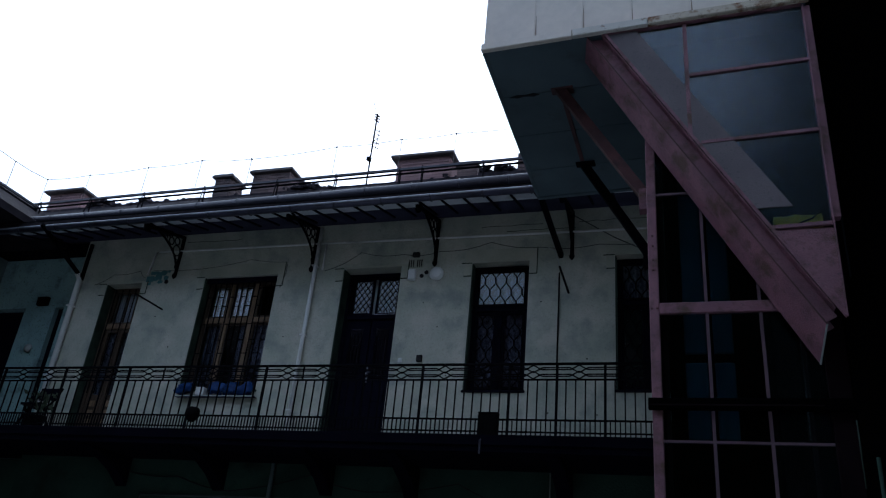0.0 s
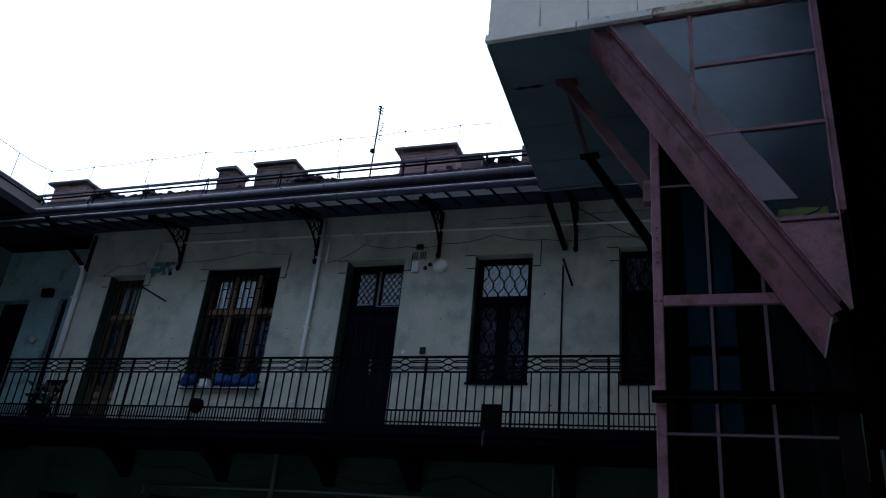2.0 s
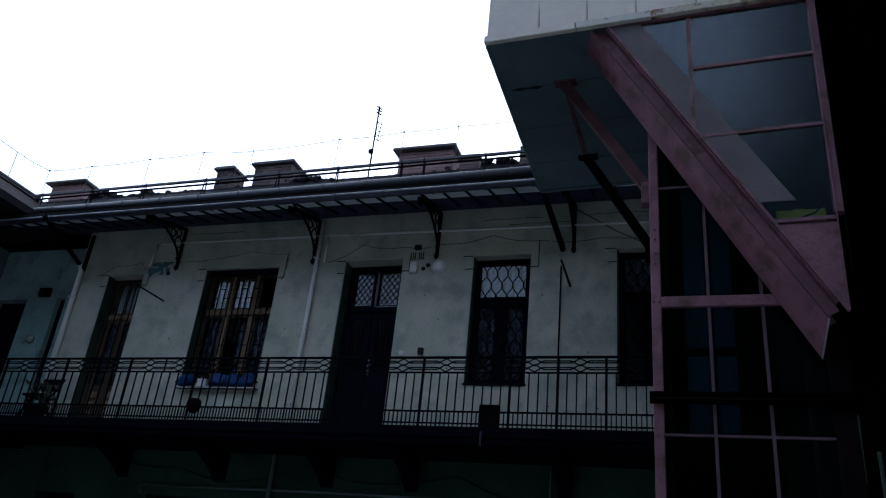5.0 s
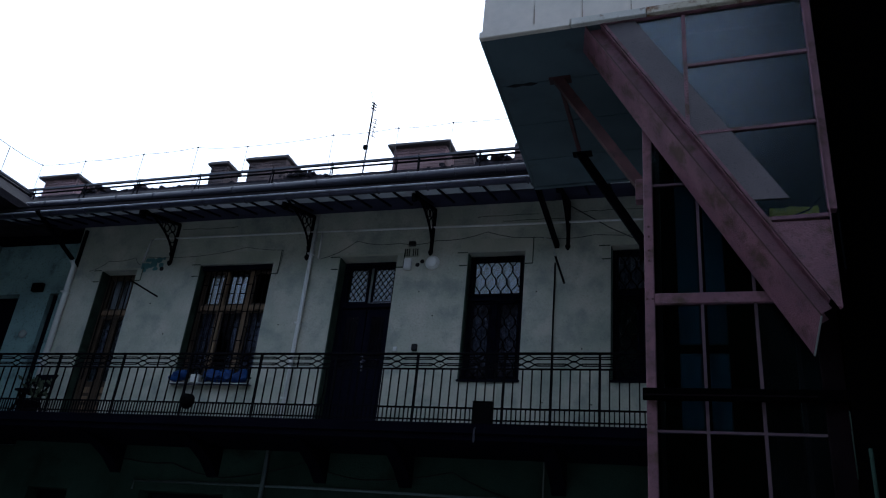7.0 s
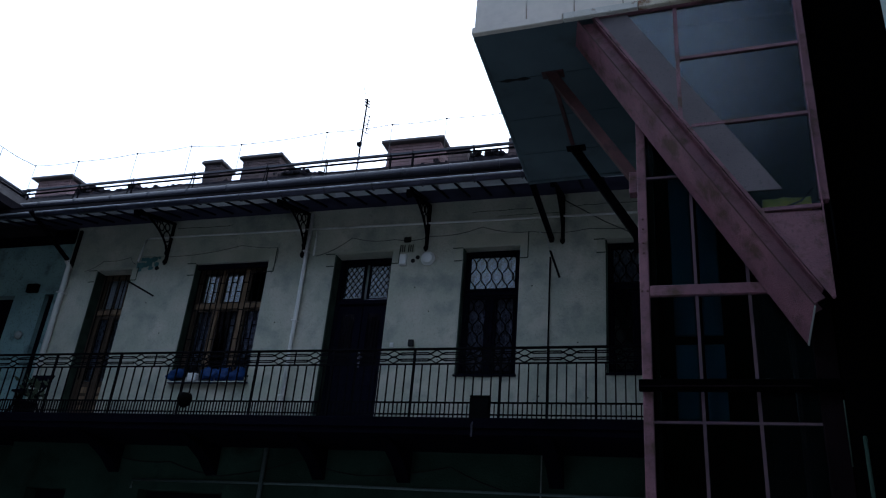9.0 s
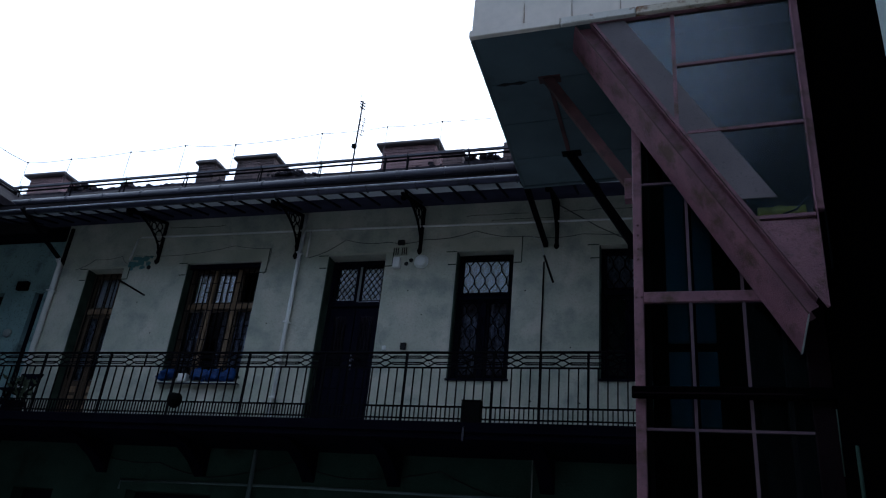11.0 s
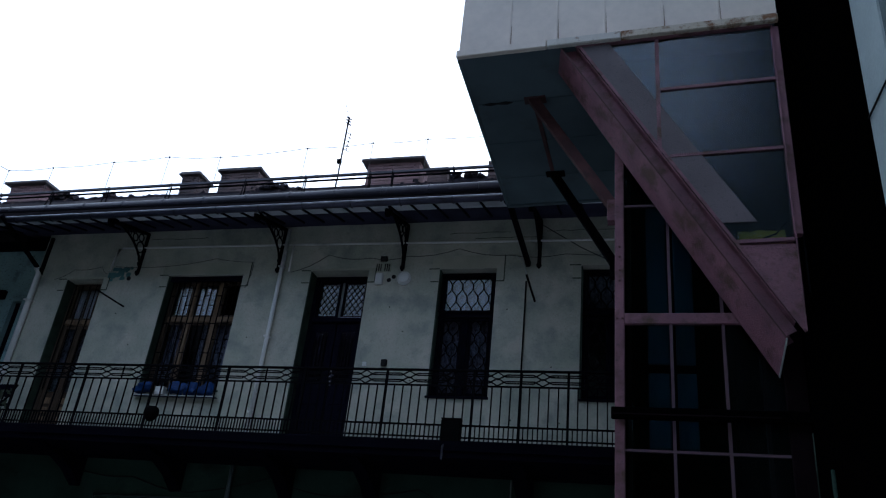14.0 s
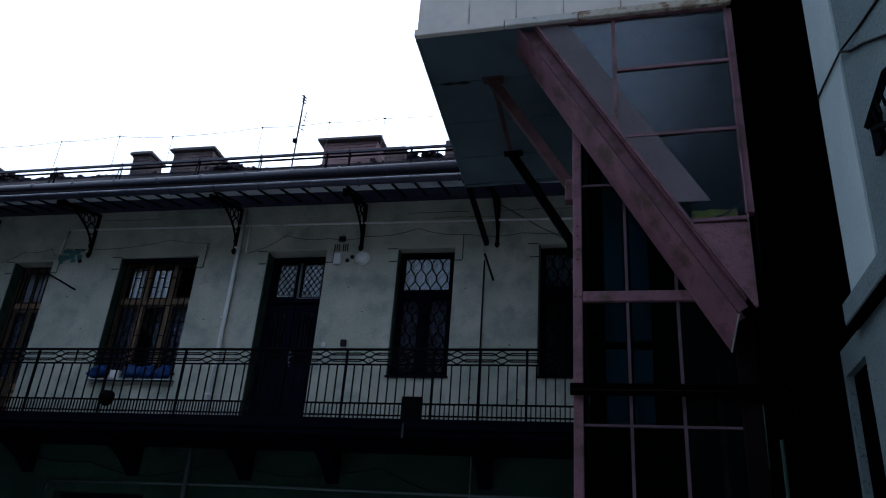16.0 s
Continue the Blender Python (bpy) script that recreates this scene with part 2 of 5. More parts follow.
def tube(bm, pts, r, n=8, cap=True):
    """A round tube along points."""
    pts = [Vector(p) for p in pts]
    rings = []
    for i, p in enumerate(pts):
        d = (pts[min(i + 1, len(pts) - 1)] - pts[max(i - 1, 0)]).normalized()
        ref = Vector((0, 0, 1)) if abs(d.z) < 0.9 else Vector((1, 0, 0))
        u = d.cross(ref).normalized()
        v = d.cross(u)
        rings.append([bm.verts.new(p + (u * math.cos(t) + v * math.sin(t)) * r) for t in [2 * math.pi * k / n for k in range(n)]])
    for a, b in zip(rings, rings[1:]):
        for k in range(n):
            bm.faces.new((a[k], a[(k + 1) % n], b[(k + 1) % n], b[k]))
    if cap:
        bm.faces.new(rings[0][::-1])
        bm.faces.new(rings[-1])
    return bm


def lathe(bm, profile, centre, n=20, axis="Z"):
    """A turned shape from (radius, height) pairs."""
    rings = []
    turn = {"Z": Matrix.Identity(3), "Y": Matrix.Rotation(radians(90), 3, "X"), "X": Matrix.Rotation(radians(90), 3, "Y")}[axis]
    for r, h in profile:
        rings.append([bm.verts.new(Vector(centre) + turn @ Vector((r * math.cos(2 * math.pi * k / n), r * math.sin(2 * math.pi * k / n), h))) for k in range(n)])
    for a, b in zip(rings, rings[1:]):
        for k in range(n):
            bm.faces.new((a[k], a[(k + 1) % n], b[(k + 1) % n], b[k]))
    bm.faces.new(rings[0][::-1])
    bm.faces.new(rings[-1])
    return bm


def prism(bm, outline, y0, y1):
    """An outline of (x, z) points given depth along y."""
    a = [bm.verts.new((x, y0, z)) for x, z in outline]
    b = [bm.verts.new((x, y1, z)) for x, z in outline]
    bm.faces.new(a)
    bm.faces.new(b[::-1])
    for i in range(len(a)):
        j = (i + 1) % len(a)
        bm.faces.new((a[j], a[i], b[i], b[j]))
    return bm


def pierced(x0, x1, z0, z1, y0, y1, holes):
    """A wall with rectangular openings that go right through it."""
    xs = sorted({x0, x1, *[v for h in holes for v in h[:2] if x0 < v < x1]})
    zs = sorted({z0, z1, *[v for h in holes for v in h[2:] if z0 < v < z1]})
    verts, faces, index = [], [], {}

    def v(x, y, z):
        k = (round(x, 4), y, round(z, 4))
        if k not in index:
            index[k] = len(verts)
            verts.append((x, y, z))
        return index[k]

    def solid(i, k):
        if not (0 <= i < len(xs) - 1 and 0 <= k < len(zs) - 1):
            return False
        cx, cz = (xs[i] + xs[i + 1]) / 2, (zs[k] + zs[k + 1]) / 2
        return not any(a < cx < b and c < cz < d for a, b, c, d in holes)

    for i in range(len(xs) - 1):
        for k in range(len(zs) - 1):
            if not solid(i, k):
                continue
            a, b, c, d = xs[i], xs[i + 1], zs[k], zs[k + 1]
            faces.append((v(a, y0, c), v(b, y0, c), v(b, y0, d), v(a, y0, d)))
            faces.append((v(a, y1, d), v(b, y1, d), v(b, y1, c), v(a, y1, c)))
            if not solid(i - 1, k):
                faces.append((v(a, y0, c), v(a, y0, d), v(a, y1, d), v(a, y1, c)))
            if not solid(i + 1, k):
                faces.append((v(b, y0, d), v(b, y0, c), v(b, y1, c), v(b, y1, d)))
            if not solid(i, k - 1):
                faces.append((v(b, y0, c), v(a, y0, c), v(a, y1, c), v(b, y1, c)))
            if not solid(i, k + 1):
                faces.append((v(a, y0, d), v(b, y0, d), v(b, y1, d), v(a, y1, d)))
    me = bpy.data.meshes.new("wall")
    me.from_pydata(verts, [], faces)
    bm = bmesh.new()
    bm.from_mesh(me)
    bpy.data.meshes.remove(me)
    return bm


def mesh_of(bm, material, name):
    bmesh.ops.recalc_face_normals(bm, faces=bm.faces)
    me = bpy.data.meshes.new(name)
    bm.to_mesh(me)
    bm.free()
    me.materials.append(material)
    return me


def hang(ob, parent):
    """Parents ob and leaves it where it is in the world."""
    ob.parent = parent
    if parent is not None and parent.type == "EMPTY":
        ob.matrix_parent_inverse = Matrix.Translation(-parent.location)


def part(name, bm, material, parent=None, label=""):
    ob = new(name, mesh_of(bm, material, name))
    hang(ob, parent)
    return tagged(ob, label)


def piece(name, me, parent, m):
    """One more object on a shared mesh, as a part of parent."""
    ob = new(name, me)
    hang(ob, parent)
    ob.matrix_basis = m
    return ob


def thing(name, label, category, group="", kind="", at=(0, 0, 0)):
    ob = new(name)
    ob.empty_display_size = 0.1
    ob.location = at
    return tagged(ob, label, category, group, kind)


def smooth(ob):
    ob.data.shade_smooth()
    return ob


def B():
    return bmesh.new()


FACADE, RAIL_Y, EAVE_Y = 11.3, 10.2, 10.1
FLOOR_Z = 4.0
LIFT_Y, SHAFT_Y = 6.62, 7.1


# ---- ground and walls ----
def structure(name, bm, material, label, category):
    return tagged(part(name, bm, material), label, category, "", "structure")


ground = structure("ground", box(B(), -300, 300, -300, 300, -0.3, 0.0), CONCRETE, "worn grey concrete paving of the inner courtyard", "ground")

UPPER = [(-10.81, -9.995, FLOOR_Z, 7.055), (-8.61, -7.09, 4.96, 7.10), (-5.79, -4.715, FLOOR_Z, 7.14), (-3.46, -2.495, 4.955, 7.13), (-1.13, -0.17, 4.965, 7.16), (1.0, 2.0, 4.965, 7.16)]
LOWER = [(-10.98, -10.15, 0.0, 3.0), (-8.71, -7.14, 0.9, 3.05), (-5.8, -4.7, 0.0, 3.03), (-3.43, -2.465, 0.9, 3.03), (-1.13, -0.17, 0.9, 3.03)]
wall_north = structure("wall_north", pierced(-11.55, 4.5, 3.95, 8.25, FACADE, FACADE + 0.45, UPPER), PLASTER, "stained pale grey-green plaster wall of the gallery storey", "wall")
wall_lower = structure("wall_north_lower", pierced(-11.55, 4.5, 0.0, 3.95, FACADE + 0.005, FACADE + 0.455, LOWER), PLASTER_LOW, "plaster wall below the gallery, its shade put into the colour", "wall")
# Unseen end walls, added to keep daylight out of the rooms.
structure("wall_gable_west", box(B(), -11.54, -11.3, FACADE + 0.456, 16.6, 0, 7.9), PLASTER_LOW, "unseen plain end wall keeping daylight out of the house", "wall")
structure("wall_gable_east", box(B(), 4.25, 4.49, FACADE + 0.456, 16.6, 0, 7.9), PLASTER_LOW, "unseen plain end wall keeping daylight out of the house", "wall")
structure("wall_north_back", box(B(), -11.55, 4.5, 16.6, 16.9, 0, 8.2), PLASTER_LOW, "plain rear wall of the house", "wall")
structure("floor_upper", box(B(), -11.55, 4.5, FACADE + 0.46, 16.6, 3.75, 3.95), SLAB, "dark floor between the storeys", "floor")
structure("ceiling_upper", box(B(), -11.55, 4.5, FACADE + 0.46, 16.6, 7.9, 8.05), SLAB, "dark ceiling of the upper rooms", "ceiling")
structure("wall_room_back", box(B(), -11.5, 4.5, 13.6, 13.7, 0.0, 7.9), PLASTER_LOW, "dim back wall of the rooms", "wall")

# recess at the gallery's end, and the left wing beyond it
RECESS = 11.7
structure("wall_recess_lower", box(B(), -13.998, -11.552, RECESS, RECESS + 0.4, 0.0, 3.756), PLASTER_LOW, "plaster wall below the recess, its shade put into the colour", "wall")
structure("wall_recess", pierced(-14.3, -11.552, 3.76, 8.0, RECESS, RECESS + 0.4, [(-13.95, -13.08, FLOOR_Z, 6.79), (-12.31, -12.09, FLOOR_Z, 6.79)]), PLASTER_RECESS, "grey-green plaster wall recessed at the gallery's end", "wall")
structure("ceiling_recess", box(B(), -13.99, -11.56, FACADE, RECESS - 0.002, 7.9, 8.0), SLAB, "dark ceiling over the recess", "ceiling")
structure("floor_recess", box(B(), -13.99, -11.552, 10.08, RECESS - 0.002, 3.76, FLOOR_Z), SLAB, "stone floor of the recess, coloured dark as in shade", "floor")
structure("wall_west_lower", box(B(), -14.4, -14.0, -14.0, RECESS - 0.002, 0.0, 3.826), PLASTER_LOW, "plaster wall below the side wing's gallery, its shade put into the colour", "wall")
structure("wall_west", box(B(), -14.4, -14.0, -14.0, RECESS - 0.002, 3.83, 8.0), PLASTER_TEAL, "grey-green plaster wall of the side wing", "wall")

# right wing beside the camera, and the wing behind it
WING_X = 1.9
bm = pierced(-14.0, 7.0, 0.0, 3.918, 0.0, 0.5, [(6.36, 6.93, 0.0, 3.68)])
bmesh.ops.transform(bm, matrix=Matrix.Translation((WING_X + 0.5, 0, 0)) @ Matrix.Rotation(radians(90), 4, "Z"), verts=bm.verts)
structure("wall_east_lower", bm, PLASTER_TEAL, "grey-green plaster wall with a dark doorway below the ledge", "wall")
structure("wall_east", box(B(), WING_X, WING_X + 0.5, -2.6, 6.36, 3.922, 18.0), PLASTER_TEAL, "grey-green roughcast wall of the tall side wing", "wall")
structure("wall_east_back", box(B(), WING_X, WING_X + 0.5, -14.0, -2.604, 4.052, 11.0), PLASTER_TEAL, "lower plaster wall further back along the side wing", "wall")
structure("wall_east_end", box(B(), WING_X + 0.502, 5.898, -2.6, -2.2, 4.052, 17.7), PLASTER_LOW, "plain end wall of the tall wing", "wall")
structure("corner_strip", box(B(), WING_X - 0.02, WING_X + 0.3, 5.68, 6.372, 4.127, 18.0), PLASTER_PALE, "pale smooth plaster strip at the wall's corner", "trim")
ledge = structure("ledge", box(B(), WING_X - 0.1, WING_X - 0.001, 2.0, 6.39, 3.93, 4.125, 0.012), PLASTER_TEAL, "projecting plaster ledge on the side wing", "trim")
# Soot and the underside's shade together are put into this black.
part("underside", box(B(), WING_X - 0.095, WING_X - 0.002, 2.0, 6.385, 3.905, 3.926), DEEP_SHADE, ledge, "sooty underside of the ledge, blackened further for shade")
# Black sheet added where only the unlit gap beside the lift is.
structure("wall_stairwell", box(B(), 1.245, 6.0, 7.02, 7.4, 0.0, 18.0), DEEP_SHADE, "black sheet standing for the unlit gap between lift and side wing", "wall")
# Unseen rear building: pale wall bounces light, dark roof darkens pane reflections.
structure("wall_south", box(B(), -45.0, 6.0, -8.4, -8.0, 0, 9.4), BOUNCE_PLASTER, "unseen pale wall added behind the camera to bounce light", "wall")
bm = B()
side = [(-7.7, 9.402), (-7.7, 9.55), (-8.9, 14.9), (-12.5, 14.9), (-12.5, 9.402)]
a = [bm.verts.new((-45.0, y, z)) for y, z in side]
b = [bm.verts.new((-1.502, y, z)) for y, z in side]
bm.faces.new(a)
bm.faces.new(b[::-1])
for i in range(5):
    bm.faces.new((a[(i + 1) % 5], a[i], b[i], b[(i + 1) % 5]))
structure("roof_south", bm, ROOF_TILE, "unseen steep dark tile roof added to darken pane reflections", "roof")
# Unseen taller block, added to darken what the screen's panes reflect.
structure("wall_south_tall", box(B(), -1.5, 6.0, -7.996, -7.6, 0, 15.3), PLASTER_LOW, "unseen taller wall added to darken the screen's reflection", "wall")
structure("wall_east_outer", box(B(), 5.9, 6.2, -14.0, 7.0, 0, 18.0), PLASTER_LOW, "plain outer wall of the tall wing", "wall")
structure("floor_east", box(B(), WING_X + 0.5, 5.9, -8.0, 7.0, 3.85, 4.0), SLAB, "dark floor of the tall wing", "floor")
structure("ceiling_east", box(B(), WING_X + 0.5, 5.9, -2.6, 7.0, 17.702, 17.95), SLAB, "flat top of the tall wing", "ceiling")

# ---- roof ----
RIDGE_Y, RIDGE_Z = 13.55, 10.27


def roof_z(y):
    return 8.06 + (y - 10.62) * (RIDGE_Z - 8.06) / (RIDGE_Y - 10.62)


bm = B()
side = [(EAVE_Y + 0.02, 7.80), (EAVE_Y + 0.02, 7.86), (10.62, 8.06), (RIDGE_Y, RIDGE_Z), (17.0, 8.0), (17.0, 7.85), (RIDGE_Y, RIDGE_Z - 0.2)]
a = [bm.verts.new((-16.5, y, z)) for y, z in side]
b = [bm.verts.new((4.5, y, z)) for y, z in side]
bm.faces.new(a)
bm.faces.new(b[::-1])
for i in range(len(side)):
    j = (i + 1) % len(side)
    bm.faces.new((a[j], a[i], b[i], b[j]))
roof = structure("roof", bm, ROOF_TILE, "dark weathered tile roof above the gallery", "roof")

# sloping soffit: pale boards between dark rafters, inner part coloured dark for shade
soffit = structure("soffit", box(B(), -12.6, 4.0, 0, 0.40, 0, 0.03), SOFFIT, "pale boarded soffit under the eaves", "ceiling")
SOFFIT_M = Matrix.Translation((0, EAVE_Y + 0.02, 7.715)) @ Matrix.Rotation(math.atan2(0.33, 1.2), 4, "X")
soffit.matrix_basis = SOFFIT_M
rafter_me = mesh_of(box(B(), -0.017, 0.017, 0.0, 0.9, -0.035, -0.005, 0.004), DARK_WOOD, "rafter")
for i in range(42):
    x = -12.337 + i * 0.3755 + random.uniform(-0.012, 0.012)
    if x < 3.5:
        piece("rafter", rafter_me, soffit, Matrix.Translation((x, 0, 0)))
part("inner_boards", box(B(), -12.6, 4.0, 0.402, 1.25, -0.004, 0.026), SHADE_BOARD, soffit, "inner soffit boards coloured dark for the eaves' shade")

# dark doorway under the ledge: a black leaf is added for its unlit inside
t = thing("door", "black sheet added as a closed door for the dark doorway", "door", at=(WING_X + 0.1, 6.63, 0))
part("door_leaf", box(B(), WING_X + 0.06, WING_X + 0.11, 6.363, 6.927, 0.003, 3.677), DEEP_SHADE, t)
part("handle", tube(B(), [(WING_X + 0.03, 6.42, 1.05), (WING_X + 0.03, 6.54, 1.05)], 0.012, 6), IRON, t)

# roof of the side wing
bm = B()
side = [(-12.1, 7.9), (-12.1, 8.05), (-15.5, 10.2), (-18.5, 8.0)]
a = [bm.verts.new((x, -14.0, z)) for x, z in side]
b = [bm.verts.new((x, 13.3, z)) for x, z in side]
bm.faces.new(a)
bm.faces.new(b[::-1])
for i in range(4):
    bm.faces.new((a[(i + 1) % 4], a[i], b[i], b[(i + 1) % 4]))
structure("roof_west", bm, ROOF_TILE, "dark tile roof of the side wing", "roof")


def half_gutter(name, x0, x1, y, z, fall, r, material, label, clamp_step, clamp_material):
    t = thing(name, label, "gutter", at=(x0, y, z))
    bm = B()
    n = 10
    rows = []
    for rr in (r, r - 0.008):
        rows.append([[bm.verts.new((x, y + rr * math.cos(k), z + (fall if x == x1 else 0) + rr * math.sin(k))) for k in [math.pi + math.pi * i / n for i in range(n + 1)]] for x in (x0, x1)])
    for s in rows:
        for i in range(n):
            bm.faces.new((s[0][i], s[0][i + 1], s[1][i + 1], s[1][i]))
    for e in (0, 1):
        for i in range(n):
            bm.faces.new((rows[0][e][i], rows[0][e][i + 1], rows[1][e][i + 1], rows[1][e][i]))
    for i in (0, n):
        bm.faces.new((rows[0][0][i], rows[0][1][i], rows[1][1][i], rows[1][0][i]))
    smooth(part("trough", bm, material, t))
    # Brighter rim: the highlight along the gutter's top is in its colour.
    part("rolled_edge", tube(B(), [(x0, y - r, z), (x1, y - r, z + fall)], 0.016), ZINC_RIM, t)
    arc = [(0, (r + 0.006) * math.cos(k), (r + 0.006) * math.sin(k)) for k in [math.pi * 0.98 + math.pi * 1.04 * i / 8 for i in range(9)]]
    me = mesh_of(tube(B(), arc, 0.012, 6), clamp_material, "clamp")
    x = x0 + 0.3
    while x < x1:
        piece("clamp", me, t, Matrix.Translation((x + random.uniform(-0.04, 0.04), y, z + fall * (x - x0) / (x1 - x0))))
        x += clamp_step
    return t


half_gutter("eaves_gutter", -14.0, 1.0, EAVE_Y, 7.705, 0.075, 0.068, ZINC, "dull grey zinc eaves gutter with iron clamps", 0.82, ZINC_DARK)
# raised snow-guard roll above it
t = thing("roof_edge_roll", "thick dark sheet-metal roll along the roof edge", "roof edge", at=(-14, 10.5, 8.1))
smooth(part("roll", tube(B(), [(-14.6, 10.5, 8.11), (-9, 10.5, 8.13), (-5.7, 10.5, 8.16), (1, 10.5, 8.235)], 0.098, 16), ZINC_DARK, t))
part("flashing", bar(B(), (-14.4, 10.37, 7.985), (1, 10.37, 7.985), 0.015, 0.5, up=(0, 0.93, 0.37)), FLASHING, t)
me = mesh_of(lathe(B(), [(0.1, -0.012), (0.107, -0.01), (0.107, 0.01), (0.1, 0.012)], (0, 0, 0), 14, "X"), ZINC_DARK, "strap")
for i in range(17):
    piece("strap", me, t, Matrix.Translation((-13.5 + i * 0.83, 10.5, 8.112 + 0.11 * (i * 0.83 / 14) ** 1.3)))

# ---- chimneys ----


def chimney(x0, x1, z0, z1, depth, cap_over, brick_material, label, ruin=0.0):
    y0, y1 = RIDGE_Y - 0.1, RIDGE_Y - 0.1 + depth
    t = thing("chimney", label, "chimney", "roof chimneys", at=((x0 + x1) / 2, y0, z0))
    cap_h = 0.1 if cap_over else 0.0
    part("core", box(B(), x0 + 0.012, x1 - 0.012, y0 + 0.012, y1 - 0.012, z0 - 0.3, z1 - cap_h - 0.004), MORTAR if brick_material == BRICK_RED else MORTAR_DARK, t)
    course = 0.074
    n = max(1, int((z1 - cap_h - z0) / course))
    count = max(1, round((x1 - x0) / 0.257))
    w = (x1 - x0) / count
    me = mesh_of(box(B(), -w / 2 + 0.006, w / 2 - 0.006, 0, 0.06, 0, 0.062), brick_material, "brick")
    me_h = mesh_of(box(B(), -w / 4 + 0.006, w / 4 - 0.006, 0, 0.06, 0, 0.062), brick_material, "brick")
    dn = max(1, round(depth / 0.257))
    dw = depth / dn
    me_s = mesh_of(box(B(), -0.06, 0, -dw / 2 + 0.006, dw / 2 - 0.006, 0, 0.062), brick_material, "brick")
    for k in range(n):
        z = z1 - cap_h - (k + 1) * course
        odd = k % 2
        for i in range(count + odd):
            x = x0 + w * (i + (0 if odd else 0.5))
            half = odd and i in (0, count)
            x = x0 + w / 4 if half and i == 0 else x1 - w / 4 if half else x
            if ruin and k < 2 and random.random() < ruin:
                continue
            piece("brick", me_h if half else me, t, Matrix.Translation((x, y0 + random.uniform(-0.006, 0.004), z)))
        for i in range(dn):
            piece("brick", me_s, t, Matrix.Translation((x1 + random.uniform(-0.004, 0.006), y0 + dw * (i + 0.5) + 0.03, z)))
    if cap_over:
        bm = B()
        box(bm, x0 - cap_over, x1 + cap_over, y0 - cap_over, y1 + cap_over, z1 - cap_h, z1 - 0.035, 0.012)
        box(bm, x0 - cap_over * 0.6, x1 + cap_over * 0.6, y0 - cap_over * 0.6, y1 + cap_over * 0.6, z1 - 0.034, z1, 0.012)
        part("cap", bm, CAP, t, "weathered grey concrete cap")
    return t


chimney(-15.49, -14.5, 10.2, 10.81, 0.6, 0.13, BRICK_RED, "pinkish brick chimney stack with a slab cap, by the roof's corner")
chimney(-10.63, -10.2, 10.2, 10.835, 0.5, 0.07, BRICK, "narrow sooty brick chimney stack with a thin cap")
chimney(-9.61, -8.645, 10.2, 10.865, 0.55, 0.08, BRICK, "sooty brick chimney stack with a thin cap")
chimney(-6.02, -4.82, 10.2, 10.895, 0.6, 0.12, BRICK_RED, "broad pale red brick chimney stack with a slab cap")
chimney(-4.62, -4.19, 10.2, 10.60, 0.5, 0.04, BRICK, "low dark brick chimney stub beside a taller stack")
chimney(-3.32, -2.9, 10.2, 10.71, 0.5, 0.0, BRICK, "ruined dark brick chimney stub with missing bricks", 0.4)

# broken masonry along the ridge
rubble_me = [mesh_of(box(B(), -w, w, -0.07, 0.07, -h, h, 0.014), SOOT_BRICK, "brick") for w, h in ((0.12, 0.04), (0.06, 0.045), (0.09, 0.03))]
ridge_wall = tagged(part("ridge_wall", box(B(), -16.0, 1.0, RIDGE_Y - 0.12, RIDGE_Y + 0.25, 9.9, 10.23), SOOT_BRICK), "low crumbling brick upstand along the roof ridge", "wall", "", "structure")
x = -15.9
while x < 0.5:
    h = 0.25 + 0.9 * noise.noise((x * 1.1, 3.1, 0)) + 0.2 * noise.noise((x * 5.3, 1.1, 0))
    for k in range(int(0.5 + 3.2 * max(0, h))):
        piece("brick", random.choice(rubble_me), ridge_wall, pose(x + random.uniform(-0.05, 0.05), RIDGE_Y + random.uniform(-0.05, 0.04), 10.235 + k * 0.07,
                                                                  random.uniform(-14, 14), random.uniform(-14, 14), random.uniform(-25, 25)))
    x += random.uniform(0.09, 0.17)
part("upstand", box(B(), -4.15, 0.9, RIDGE_Y - 0.1, RIDGE_Y + 0.2, 10.231, 10.30), SOOT_BRICK, ridge_wall)
# heaps of loose bricks where stacks have crumbled
for cx, half, high in ((-13.75, 0.42, 0.17), (-12.55, 0.24, 0.12), (-8.2, 0.3, 0.2), (-7.75, 0.22, 0.09), (-3.6, 0.16, 0.1), (-4.0, 0.12, 0.08)):
    for k in range(int(60 * half)):
        dx = random.uniform(-1, 1)
        z = 10.24 + (0.07 if cx > -4.2 else 0) + high * (1 - abs(dx) ** 1.6) * random.uniform(0.2, 1.0)
        piece("brick", random.choice(rubble_me), ridge_wall, pose(cx + dx * half, RIDGE_Y + random.uniform(-0.1, 0.05), z, random.uniform(-30, 30), random.uniform(-30, 30), random.uniform(0, 180)))

# ---- roof railing and lightning wire ----
t = thing("roof_railing", "thin dark iron roof-walk railing with two bars", "railing", at=(-14, 12.0, 9.2))
part("top_bar", bar(B(), (-14.2, 12.0, 9.50), (0.5, 12.0, 9.62), 0.045, 0.05), ZINC_DARK, t)
part("lower_bar", bar(B(), (-14.2, 12.02, 9.41), (0.5, 12.02, 9.54), 0.03, 0.03), IRON, t)
